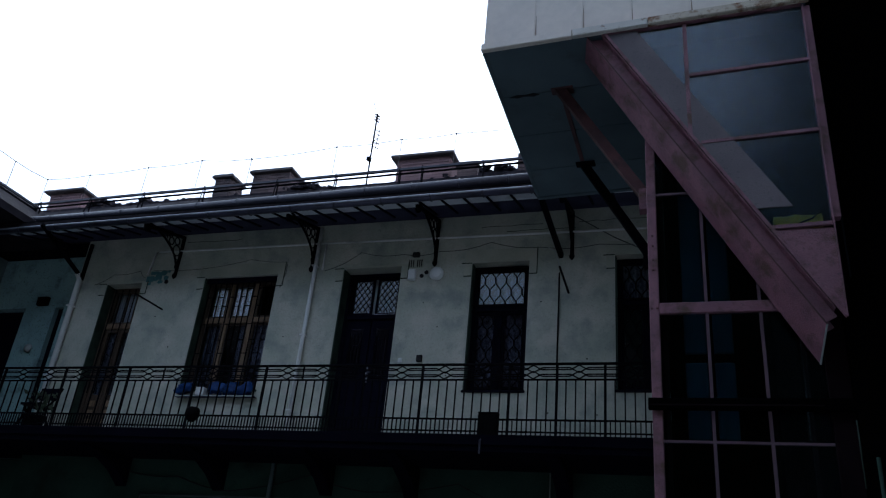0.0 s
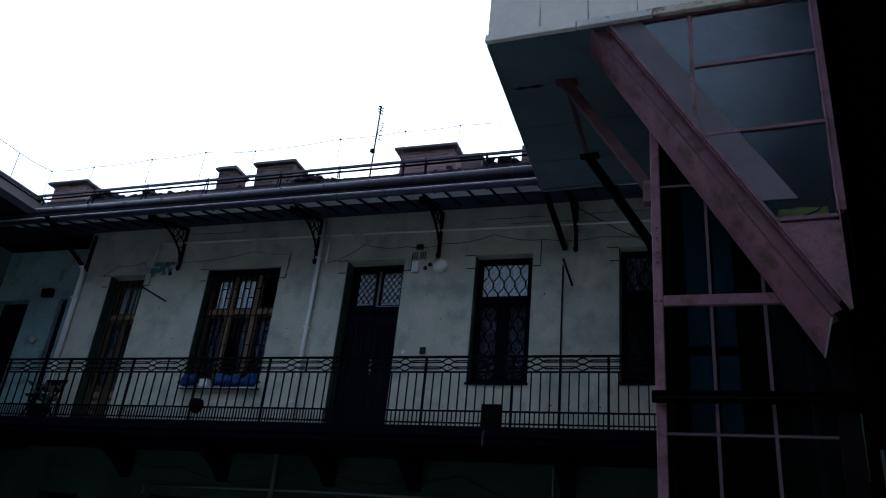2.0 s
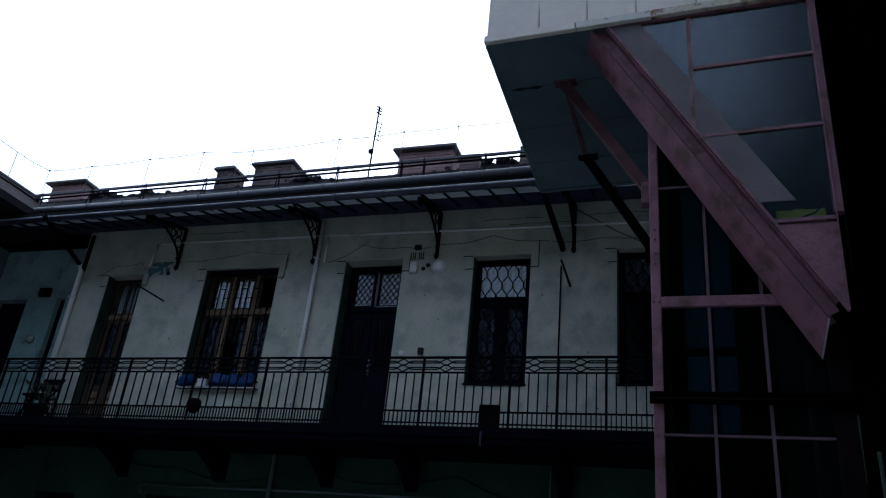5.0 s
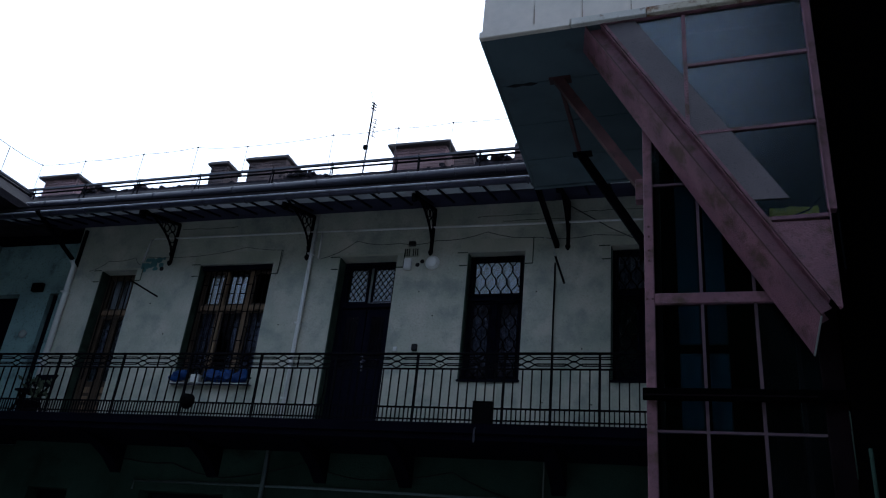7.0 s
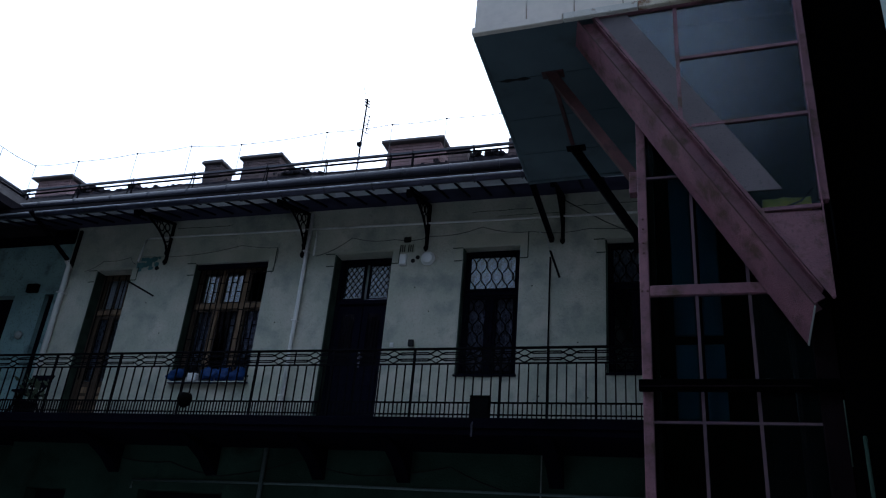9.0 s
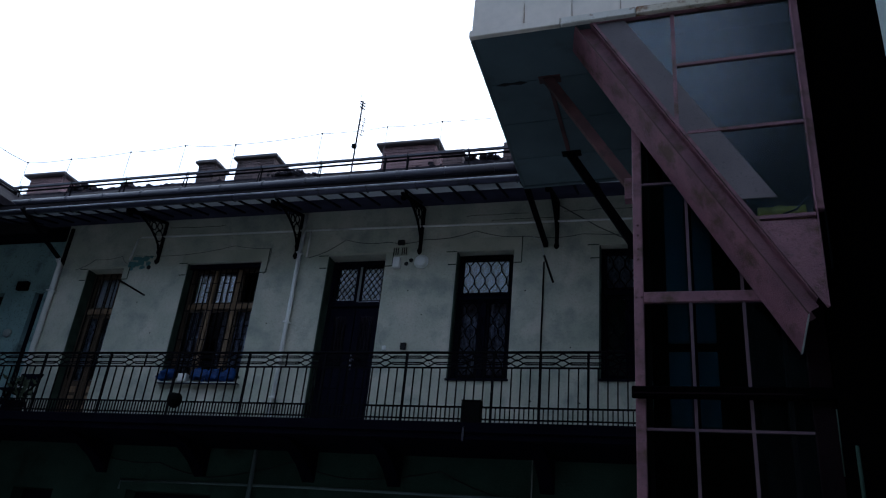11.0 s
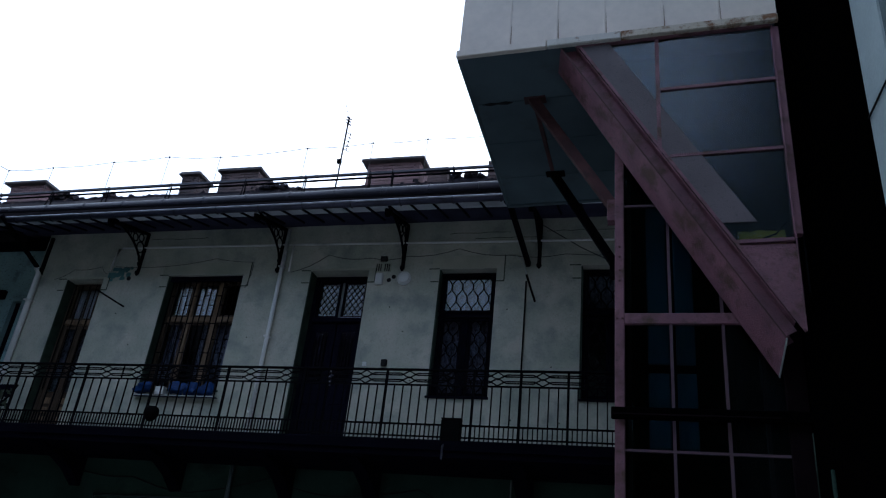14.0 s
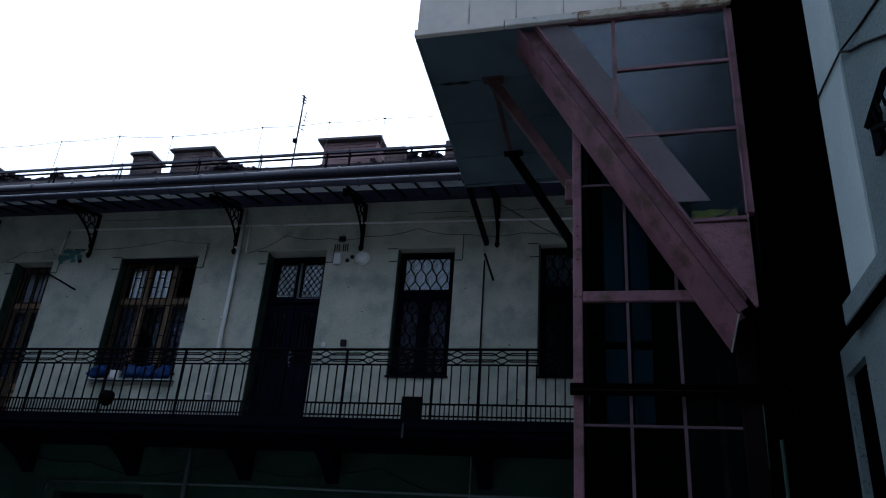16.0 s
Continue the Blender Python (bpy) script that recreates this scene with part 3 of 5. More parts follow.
for x in (-14.0, -12.6, -11.2, -9.68, -7.95, -6.63, -5.27, -4.81, -3.6, -2.2, -0.8):
    z = 9.50 + 0.12 * (x + 14.2) / 14.7
    part("post", bar(B(), (x, 12.0, roof_z(12.0) - 0.05), (x, 12.0, z + 0.02), 0.02), IRON, t)
    part("stay", bar(B(), (x + 0.08, 11.75, roof_z(11.75) - 0.05), (x - 0.03, 12.0, z + 0.06), 0.018), IRON, t)
t = thing("roof_railing", "thin dark iron railing on the side wing's roof", "railing", at=(-14.1, 5.0, 9.2))
part("top_bar", bar(B(), (-14.1, -6, 9.42), (-14.1, 12.0, 9.42), 0.045, 0.05, up=(1, 0, 0)), ZINC_DARK, t)
part("lower_bar", bar(B(), (-14.08, -6, 9.33), (-14.08, 12.0, 9.33), 0.03, 0.03, up=(1, 0, 0)), IRON, t)
for y in (0.5, 2.5, 4.5, 6.5, 8.5, 10.5):
    part("post", bar(B(), (-14.1, y, 9.2), (-14.1, y, 9.44), 0.028), IRON, t)

t = thing("lightning_wire", "thin lightning-conductor wire on slender roof rods", "wire", at=(-14.1, 12.0, 9.5))
rods = [(-14.09, 10.16), (-12.89, 10.16), (-11.33, 10.21), (-9.96, 10.26), (-8.72, 10.17), (-6.76, 10.26), (-5.35, 10.29), (-4.22, 10.30), (-2.4, 10.32), (-0.6, 10.34)]
wire = []
for i, (x, z) in enumerate(rods):
    part("rod", tube(B(), [(x, 12.0, 9.45), (x + 0.01, 12.0, z)], 0.006, 5), WIRE, t)
    part("knob", lathe(B(), [(0.01, -0.02), (0.022, 0), (0.01, 0.02)], (x + 0.01, 12.0, z), 8), WIRE, t)
    wire.append((x + 0.01, 12.0, z))
    if i + 1 < len(rods):
        x2, z2 = rods[i + 1]
        wire += [(x + (x2 - x) * f, 12.0, z + (z2 - z) * f - 0.03 * math.sin(math.pi * f)) for f in (0.25, 0.5, 0.75)]
part("wire", tube(B(), wire, 0.007, 4), WIRE, t)
part("side_wire", tube(B(), [(-14.09, 12.0, 10.16), (-14.1, 11.5, 10.09), (-14.1, 11.0, 10.07), (-14.1, 9.5, 10.06), (-14.1, 4, 10.05)], 0.008, 4), WIRE, t)
part("side_rod", tube(B(), [(-14.1, 11.07, 9.3), (-14.1, 11.07, 10.08)], 0.008, 5), WIRE, t)

t = thing("roof_antenna", "thin roof antenna mast with short dipole rungs", "antenna", at=(-6.70, RIDGE_Y - 0.05, 10.2))
ym = RIDGE_Y - 0.05
part("mast", tube(B(), [(-6.72, ym, 10.2), (-6.70, ym, 12.15)], 0.018, 6), IRON, t)
part("whip", tube(B(), [(-6.70, ym, 12.1), (-6.85, ym, 12.55)], 0.005, 5), IRON, t)
part("junction", box(B(), -6.79, -6.69, ym - 0.05, ym + 0.03, 10.88, 10.98, 0.01), IRON, t)
part("boom", tube(B(), [(-6.58, ym - 0.1, 11.12), (-6.54, ym - 0.1, 11.62)], 0.008, 5), IRON, t)
for z in (11.15, 11.27, 11.4, 11.5, 11.6):
    part("dipole", tube(B(), [(-6.61, ym - 0.16, z), (-6.53, ym - 0.04, z)], 0.008, 5), IRON, t)
part("boom_arm", tube(B(), [(-6.71, ym, 11.4), (-6.56, ym - 0.1, 11.4)], 0.008, 5), IRON, t)
for z in (11.98, 12.06, 12.13):
    part("rung", tube(B(), [(-6.74, ym - 0.05, z), (-6.65, ym + 0.05, z - 0.03)], 0.016, 5), IRON, t)


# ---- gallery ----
gallery = structure("gallery_slab", box(B(), -11.55, 4.2, 10.08, FACADE, 3.76, FLOOR_Z, 0.012), SLAB, "stone gallery slab on brackets, coloured dark as in shade", "gallery floor")
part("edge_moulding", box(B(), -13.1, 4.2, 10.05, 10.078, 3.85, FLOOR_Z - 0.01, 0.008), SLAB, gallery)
# Unseen pale top sheet, added to bounce light onto the lower facade.
part("paving", box(B(), -11.54, 4.19, 10.2, FACADE - 0.003, FLOOR_Z + 0.001, FLOOR_Z + 0.008), BOUNCE_PAVING, gallery, "unseen pale gallery paving added to bounce light")
for x in (-9.28, -7.4, -5.5, -4.11, -1.83, 0.3):
    bm = B()
    prof = [(FACADE, 3.3), (FACADE, 3.83), (10.2, 3.83), (10.2, 3.74), (10.6, 3.66), (11.0, 3.5)]
    a = [bm.verts.new((x - 0.1, y, z)) for y, z in prof]
    b = [bm.verts.new((x + 0.1, y, z)) for y, z in prof]
    bm.faces.new(a)
    bm.faces.new(b[::-1])
    for i in range(6):
        bm.faces.new((a[(i + 1) % 6], a[i], b[i], b[(i + 1) % 6]))
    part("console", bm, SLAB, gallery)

railing = thing("gallery_railing", "black wrought-iron gallery railing with lens-shaped ornaments", "railing", at=(-11.4, RAIL_Y, FLOOR_Z))
X0, X1 = -12.1, 2.5
Z_TOP, Z_MID, Z_LOW, Z_BOT = 5.005, 4.785, 4.23, 4.066
part("handrail", box(B(), X0, X1, RAIL_Y - 0.025, RAIL_Y + 0.025, Z_TOP - 0.012, Z_TOP + 0.016, 0.006), IRON, railing)
for z, h in ((Z_MID, 0.011), (Z_LOW, 0.012), (Z_BOT, 0.010)):
    part("rail", box(B(), X0, X1, RAIL_Y - 0.01, RAIL_Y + 0.01, z - h, z + h), IRON, railing)
POSTS = [-11.35, -10.06, -8.78, -7.51, -6.265, -5.0, -3.73, -2.455, -1.157, 0.12, 1.4]
me = mesh_of(box(B(), -0.016, 0.016, -0.016, 0.016, 3.9, Z_TOP - 0.012), IRON, "post")
for x in POSTS + [-1.80]:
    piece("post", me, railing, Matrix.Translation((x, RAIL_Y, 0)))
me = mesh_of(box(B(), -0.0085, 0.0085, -0.0085, 0.0085, FLOOR_Z - 0.002, Z_MID), IRON, "baluster")
me2 = mesh_of(box(B(), -0.0075, 0.0075, -0.0075, 0.0075, FLOOR_Z - 0.002, Z_LOW), IRON, "picket")
me3 = mesh_of(box(B(), -0.009, 0.009, -0.009, 0.009, Z_MID, Z_TOP - 0.012), IRON, "joint_bar")
# bays west of the door have wider gaps and two pickets in each
for a, b, count, between in zip(POSTS, POSTS[1:], (8, 8, 8, 8, 9, 10, 10, 10, 10, 10), (2, 2, 2, 2, 2, 1, 1, 1, 1, 1)):
    gap = (b - a) / count
    for k in range(count):
        x = a + gap * k
        if k and abs(x + 1.80) > 0.03:
            piece("baluster", me, railing, Matrix.Translation((x, RAIL_Y, 0)))
        for q in range(between):
            piece("picket", me2, railing, Matrix.Translation((x + gap * (q + 1) / (between + 1), RAIL_Y, 0)))
for k in range(5):
    piece("baluster", me, railing, Matrix.Translation((-11.51 - 0.16 * k, RAIL_Y, 0)))
for x in (-9.42, -8.113, -6.89, -5.632):
    piece("joint_bar", me3, railing, Matrix.Translation((x, RAIL_Y, 0)))
LENS = [-10.96, -10.38, -9.74, -9.09, -8.407, -7.85, -7.22, -6.54, -5.897, -5.31, -4.68, -4.05, -3.40, -2.765, -2.127, -1.503, -0.86, -0.22, 0.42]
bm = B()
h, zc = (Z_TOP - Z_MID) / 2 - 0.012, (Z_TOP + Z_MID) / 2 - 0.002
for s in (1, -1):
    pts = [(-0.17, s * h * 0.34), (-0.11, s * h * 0.34), (0.0, s * h * 0.98), (0.11, s * h * 0.34), (0.17, s * h * 0.34)]
    for p, q in zip(pts, pts[1:]):
        bar(bm, (p[0], 0, p[1]), (q[0], 0, q[1]), 0.017, 0.014)
    pts = [(-0.17, s * h * 0.62), (-0.125, s * h * 0.62), (0.0, -s * h * 0.1), (0.0, -s * h * 0.1), (0.125, s * h * 0.62), (0.17, s * h * 0.62)]
    for p, q in zip(pts, pts[1:]):
        if p != q:
            bar(bm, (p[0], 0, p[1]), (q[0], 0, q[1]), 0.017, 0.014)
lens_me = mesh_of(bm, IRON, "lens_ornament")
for x in LENS:
    piece("lens_ornament", lens_me, railing, Matrix.Translation((x, RAIL_Y, zc)))
for xa, xb in zip([X0] + LENS, LENS + [X1]):
    xa, xb = xa + 0.16, xb - 0.16
    if xb - xa > 0.03:
        for f in (-0.62, -0.34, 0.34, 0.62):
            part("ornament_bar", box(B(), xa, xb, RAIL_Y - 0.006, RAIL_Y + 0.006, zc + h * f - 0.008, zc + h * f + 0.008), IRON, railing)

# ---- eaves brackets ----
def eaves_bracket(x, z=7.16):
    t = thing("eaves_bracket", "black cast-iron eaves bracket with a curved strut", "bracket", "eaves brackets", at=(x, FACADE, z))
    part("wall_bar", box(B(), x - 0.03, x + 0.03, FACADE - 0.045, FACADE - 0.002, z, 7.98, 0.008), IRON, t)
    part("drop", lathe(B(), [(0.012, -0.09), (0.04, -0.05), (0.045, -0.02), (0.02, 0.02)], (x, FACADE - 0.045, z + 0.02), 10), IRON, t)
    part("arm", bar(B(), (x, FACADE - 0.02, 7.965), (x, EAVE_Y + 0.06, 7.645), 0.05, 0.05, up=(1, 0, 0)), IRON, t)
    curve = [(x, FACADE - 0.03 - 1.02 * (1 - math.cos(a)), z + 0.06 + 0.54 * math.sin(a)) for a in [math.pi / 2 * i / 10 for i in range(11)]]
    part("strut", tube(B(), curve, 0.022, 6), IRON, t)
    for cy, cz, r in ((FACADE - 0.16, 7.62, 0.1), (FACADE - 0.36, 7.73, 0.07), (FACADE - 0.08, 7.42, 0.05), (FACADE - 0.55, 7.73, 0.055), (FACADE - 0.2, 7.80, 0.07), (FACADE - 0.42, 7.83, 0.05), (FACADE - 0.07, 7.32, 0.035)):
        ring = [(x, cy + r * math.cos(a), cz + r * math.sin(a)) for a in [2 * math.pi * i / 14 for i in range(15)]]
        part("scroll", tube(B(), ring, 0.012, 5), IRON, t)
    part("end_rosette", lathe(B(), [(0.05, -0.035), (0.06, 0), (0.05, 0.035)], (x, EAVE_Y + 0.14, 7.62), 12, "X"), IRON, t)


for x in (-9.28, -6.42, -4.11, -1.80, 0.6):
    eaves_bracket(x)
t = thing("corner_bracket", "black iron hip strut under the corner of the eaves", "bracket", at=(-11.45, FACADE, 7.2))
part("strut", bar(B(), (-11.45, FACADE - 0.03, 7.2), (-11.44, 9.95, 7.72), 0.06, 0.06, up=(1, 0, 0)), IRON, t)
part("wall_bar", box(B(), -11.48, -11.42, FACADE - 0.05, FACADE - 0.002, 7.15, 7.95), IRON, t)
t = thing("prop", "black iron prop from wall to eaves", "strut", at=(-1.95, FACADE, 7.15))
part("rod", bar(B(), (-1.97, FACADE - 0.03, 7.17), (-2.12, EAVE_Y + 0.06, 7.66), 0.10, 0.07, up=(1, 0, 0)), IRON, t)


# ---- lintels ----
def lintel(x0, x1, z, ear, rise, label):
    bm = prism(B(), [(x0 - ear, z - 0.23), (x0 - 0.004, z - 0.23), (x0 - 0.004, z + 0.004), (x1 + 0.004, z + 0.004), (x1 + 0.004, z - 0.23), (x1 + ear, z - 0.23),
                     (x1 + ear, z + rise), (x0 - ear, z + rise)], FACADE - 0.009, FACADE - 0.001)
    trim = structure("lintel_trim", bm, LINTEL, label, "trim")
    y = FACADE - 0.013
    for a, b in ((x0 - ear, x0), (x1, x1 + ear)):
        part("groove", box(B(), a - 0.006, b, y, y + 0.004, z - 0.241, z - 0.223), JAMB, trim)
    part("groove", box(B(), x1 + ear - 0.006, x1 + ear + 0.01, y, y + 0.004, z - 0.23, z + rise), JAMB, trim)
    part("groove", box(B(), x0 - ear - 0.05, x0, y, y + 0.004, z - 0.006, z + 0.01), JAMB, trim)


for (x0, x1, z0, z1), rise in zip(UPPER[:5], (0.03, 0.24, 0.03, 0.24, 0.24)):
    lintel(x0, x1, z1, 0.13, rise, "flat plaster lintel with ears over an opening")


# ---- windows and doors ----
def jamb_lining(t, x0, z0, z1, depth):
    part("jamb_lining", box(B(), x0 + 0.001, x0 + 0.022, FACADE + 0.006, FACADE + depth, z0 + 0.006, z1 - 0.006, 0.004), JAMB, t)


def frame_part(t, name, x0, x1, z0, z1, y, w, d, material):
    bm = B()
    box(bm, x0, x0 + w, y, y + d, z0, z1, 0.006)
    box(bm, x1 - w, x1, y, y + d, z0, z1, 0.006)
    box(bm, x0 + w, x1 - w, y + 0.002, y + d, z1 - w, z1, 0.006)
    box(bm, x0 + w, x1 - w, y + 0.002, y + d, z0, z0 + w, 0.006)
    return part(name, bm, material, t)


def pane_part(parent, x0, x1, z0, z1, y, material=None):
    ob = part("pane", box(B(), x0, x1, y, y + 0.005, z0, z1), material or PANE, parent)
    ob.visible_shadow = False
    return ob


def curtain(x0, x1, z0, z1, y, label, material=None):
    bm = B()
    n = 40
    cols = []
    for i in range(n + 1):
        x = x0 + (x1 - x0) * i / n
        yy = y + 0.025 * math.sin(i * 1.35) + 0.012 * math.sin(i * 0.6 + 1)
        cols.append([bm.verts.new((x, yy, z)) for z in (z0, (z0 + z1) / 2, z1)])
    for a, b in zip(cols, cols[1:]):
        for k in range(2):
            bm.faces.new((a[k], b[k], b[k + 1], a[k + 1]))
    ob = part("curtain", bm, material or CURTAIN)
    ob.modifiers.new("cloth", "SOLIDIFY").thickness = 0.004
    smooth(ob)
    return tagged(ob, label, "curtain")


def wave_grille(t, x0, x1, z0, z1, y, pitch, tall):
    """Wrought-iron grille of waving bars that touch and part, forming lens-shaped meshes."""
    n = max(2, round((x1 - x0) / pitch))
    p = (x1 - x0) / n
    rows = max(1, round((z1 - z0) / tall))
    hh = (z1 - z0) / rows
    for i in range(n + 1):
        bm = B()
        s = 1 if i % 2 else -1
        pts = []
        for k in range(rows * 6 + 1):
            ph = k / 6 * math.pi
            v = math.cos(ph)
            v = math.copysign(abs(v) ** 0.5, v)
            pts.append((min(x1, max(x0, x0 + p * i + s * v * p * 0.47)), y, z0 + hh * k / 6))
        tube(bm, pts, 0.0105, 5)
        part("grille_bar", bm, IRON, t)


def dark_window(x0, x1, z0, z1, label, grp, full_curtains=True):
    """Casement window with a transom light and a wrought-iron grille in front."""
    t = thing("window", label, "window", grp, at=((x0 + x1) / 2, FACADE + 0.15, z0))
    y = FACADE + 0.16
    jamb_lining(t, x0, z0, z1, 0.158)
    zt = z1 - 0.75
    frame_part(t, "window_frame", x0 + 0.005, x1 - 0.005, z0 + 0.005, z1 - 0.005, y, 0.06, 0.08, DARK_WOOD)
    part("transom_bar", box(B(), x0 + 0.067, x1 - 0.067, y - 0.01, y + 0.078, zt - 0.06, zt + 0.03, 0.008), DARK_WOOD, t)
    xm = (x0 + x1) / 2
    part("mullion", box(B(), xm - 0.05, xm + 0.05, y - 0.006, y + 0.074, z0 + 0.067, zt - 0.062, 0.008), DARK_WOOD, t)
    up = frame_part(t, "transom_sash", x0 + 0.07, x1 - 0.07, zt + 0.034, z1 - 0.07, y + 0.01, 0.035, 0.05, DARK_WOOD)
    pane_part(up, x0 + 0.1, x1 - 0.1, zt + 0.065, z1 - 0.1, y + 0.03)
    for a, b in ((x0 + 0.07, xm - 0.053), (xm + 0.053, x1 - 0.07)):
        s = frame_part(t, "sash", a, b, z0 + 0.07, zt - 0.064, y + 0.01, 0.045, 0.05, DARK_WOOD)
        pane_part(s, a + 0.04, b - 0.04, z0 + 0.11, zt - 0.104, y + 0.03)
    wave_grille(t, x0 + 0.08, x1 - 0.08, zt + 0.04, z1 - 0.07, y - 0.05, 0.09, 0.19)
    wave_grille(t, x0 + 0.08, x1 - 0.08, z0 + 0.06, zt - 0.07, y - 0.05, 0.09, 0.19)
    g = B()
    for z in (z0 + 0.06, zt - 0.07, zt + 0.04, z1 - 0.07):
        box(g, x0 + 0.01, x1 - 0.01, y - 0.06, y - 0.04, z - 0.008, z + 0.008)
    part("grille_rail", g, IRON, t)
    part("sill", box(B(), x0 - 0.015, x1 + 0.015, FACADE - 0.03, y - 0.002, z0 - 0.03, z0 + 0.004, 0.006), DARK_WOOD, t)
    if full_curtains:
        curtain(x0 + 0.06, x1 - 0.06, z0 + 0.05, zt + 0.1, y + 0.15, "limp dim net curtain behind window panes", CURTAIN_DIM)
    curtain(x0 + 0.06, x1 - 0.06, zt + 0.11, z1 - 0.03, y + 0.17, "net curtain behind a transom light", CURTAIN if full_curtains else CURTAIN_DIM)


dark_window(*UPPER[3], "dark-framed window with a transom and wavy iron grille", "gallery windows")
dark_window(*UPPER[4], "dark-framed window with wavy iron grille, by the lift", "gallery windows", False)


def brown_window(x0, x1, z0, z1):
    t = thing("window", "brown wooden casement window with an angular iron grille", "window", "gallery windows", at=((x0 + x1) / 2, FACADE + 0.15, z0))
    y = FACADE + 0.2
    zt = 6.31
    jamb_lining(t, x0, z0, z1, 0.198)
    frame_part(t, "window_frame", x0 + 0.005, x1 - 0.005, z0 + 0.005, z1 - 0.005, y, 0.07, 0.08, BROWN_DARK)
    part("transom_bar", box(B(), x0 + 0.077, x1 - 0.077, y - 0.02, y + 0.078, zt - 0.05, zt + 0.05, 0.01), BROWN_WOOD, t)
    cols = [x0 + 0.08, x0 + 0.5, x1 - 0.5, x1 - 0.08]
    for x in cols[1:3]:
        part("mullion", box(B(), x - 0.045, x + 0.045, y - 0.008, y + 0.074, z0 + 0.077, z1 - 0.077, 0.008), BROWN_WOOD, t)
    for a, b in zip(cols, cols[1:]):
        a2, b2 = a + (0.047 if a != cols[0] else 0), b - (0.047 if b != cols[-1] else 0)
        for za, zb in ((z0 + 0.08, zt - 0.052), (zt + 0.052, z1 - 0.08)):
            s = frame_part(t, "sash", a2, b2, za, zb, y + 0.012, 0.04, 0.045, BROWN_DARK)
            if not (b == cols[-1] and za > zt):  # right top light left unglazed so it reflects no sky
                pane_part(s, a2 + 0.035, b2 - 0.035, za + 0.035, zb - 0.035, y + 0.03)
    part("roller_box", box(B(), x0 + 0.024, x1 - 0.002, FACADE + 0.05, y - 0.09, z1 - 0.1, z1 - 0.003, 0.01), DARK_WOOD, t)
    # grille of upright bars with short staggered cross links
    xs = [x0 + 0.06 + (x1 - x0 - 0.12) * i / 12 for i in range(13)]
    for i, x in enumerate(xs):
        part("grille_bar", box(B(), x - 0.008, x + 0.008, y - 0.08, y - 0.064, z0 + 0.02, z1 - 0.03), IRON, t)
    for i, (a, b) in enumerate(zip(xs, xs[1:])):
        g = B()
        for z in ((z0 + 0.45, z0 + 0.95, zt + 0.25, z1 - 0.2) if i % 2 else (z0 + 0.2, z0 + 0.7, zt - 0.1, z1 - 0.36)):
            box(g, a, b, y - 0.079, y - 0.065, z - 0.007, z + 0.007)
        part("grille_link", g, IRON, t)
    part("sill", box(B(), x0 - 0.03, x1 + 0.03, FACADE - 0.02, y - 0.002, z0 - 0.03, z0 + 0.004, 0.006), JAMB, t)
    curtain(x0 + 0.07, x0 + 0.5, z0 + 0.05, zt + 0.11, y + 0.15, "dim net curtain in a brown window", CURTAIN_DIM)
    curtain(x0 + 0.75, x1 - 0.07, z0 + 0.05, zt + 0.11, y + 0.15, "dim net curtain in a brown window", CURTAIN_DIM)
    curtain(x0 + 0.07, x1 - 0.56, zt + 0.12, z1 - 0.05, y + 0.17, "pale net curtain at the top of a brown window")


brown_window(*UPPER[1])


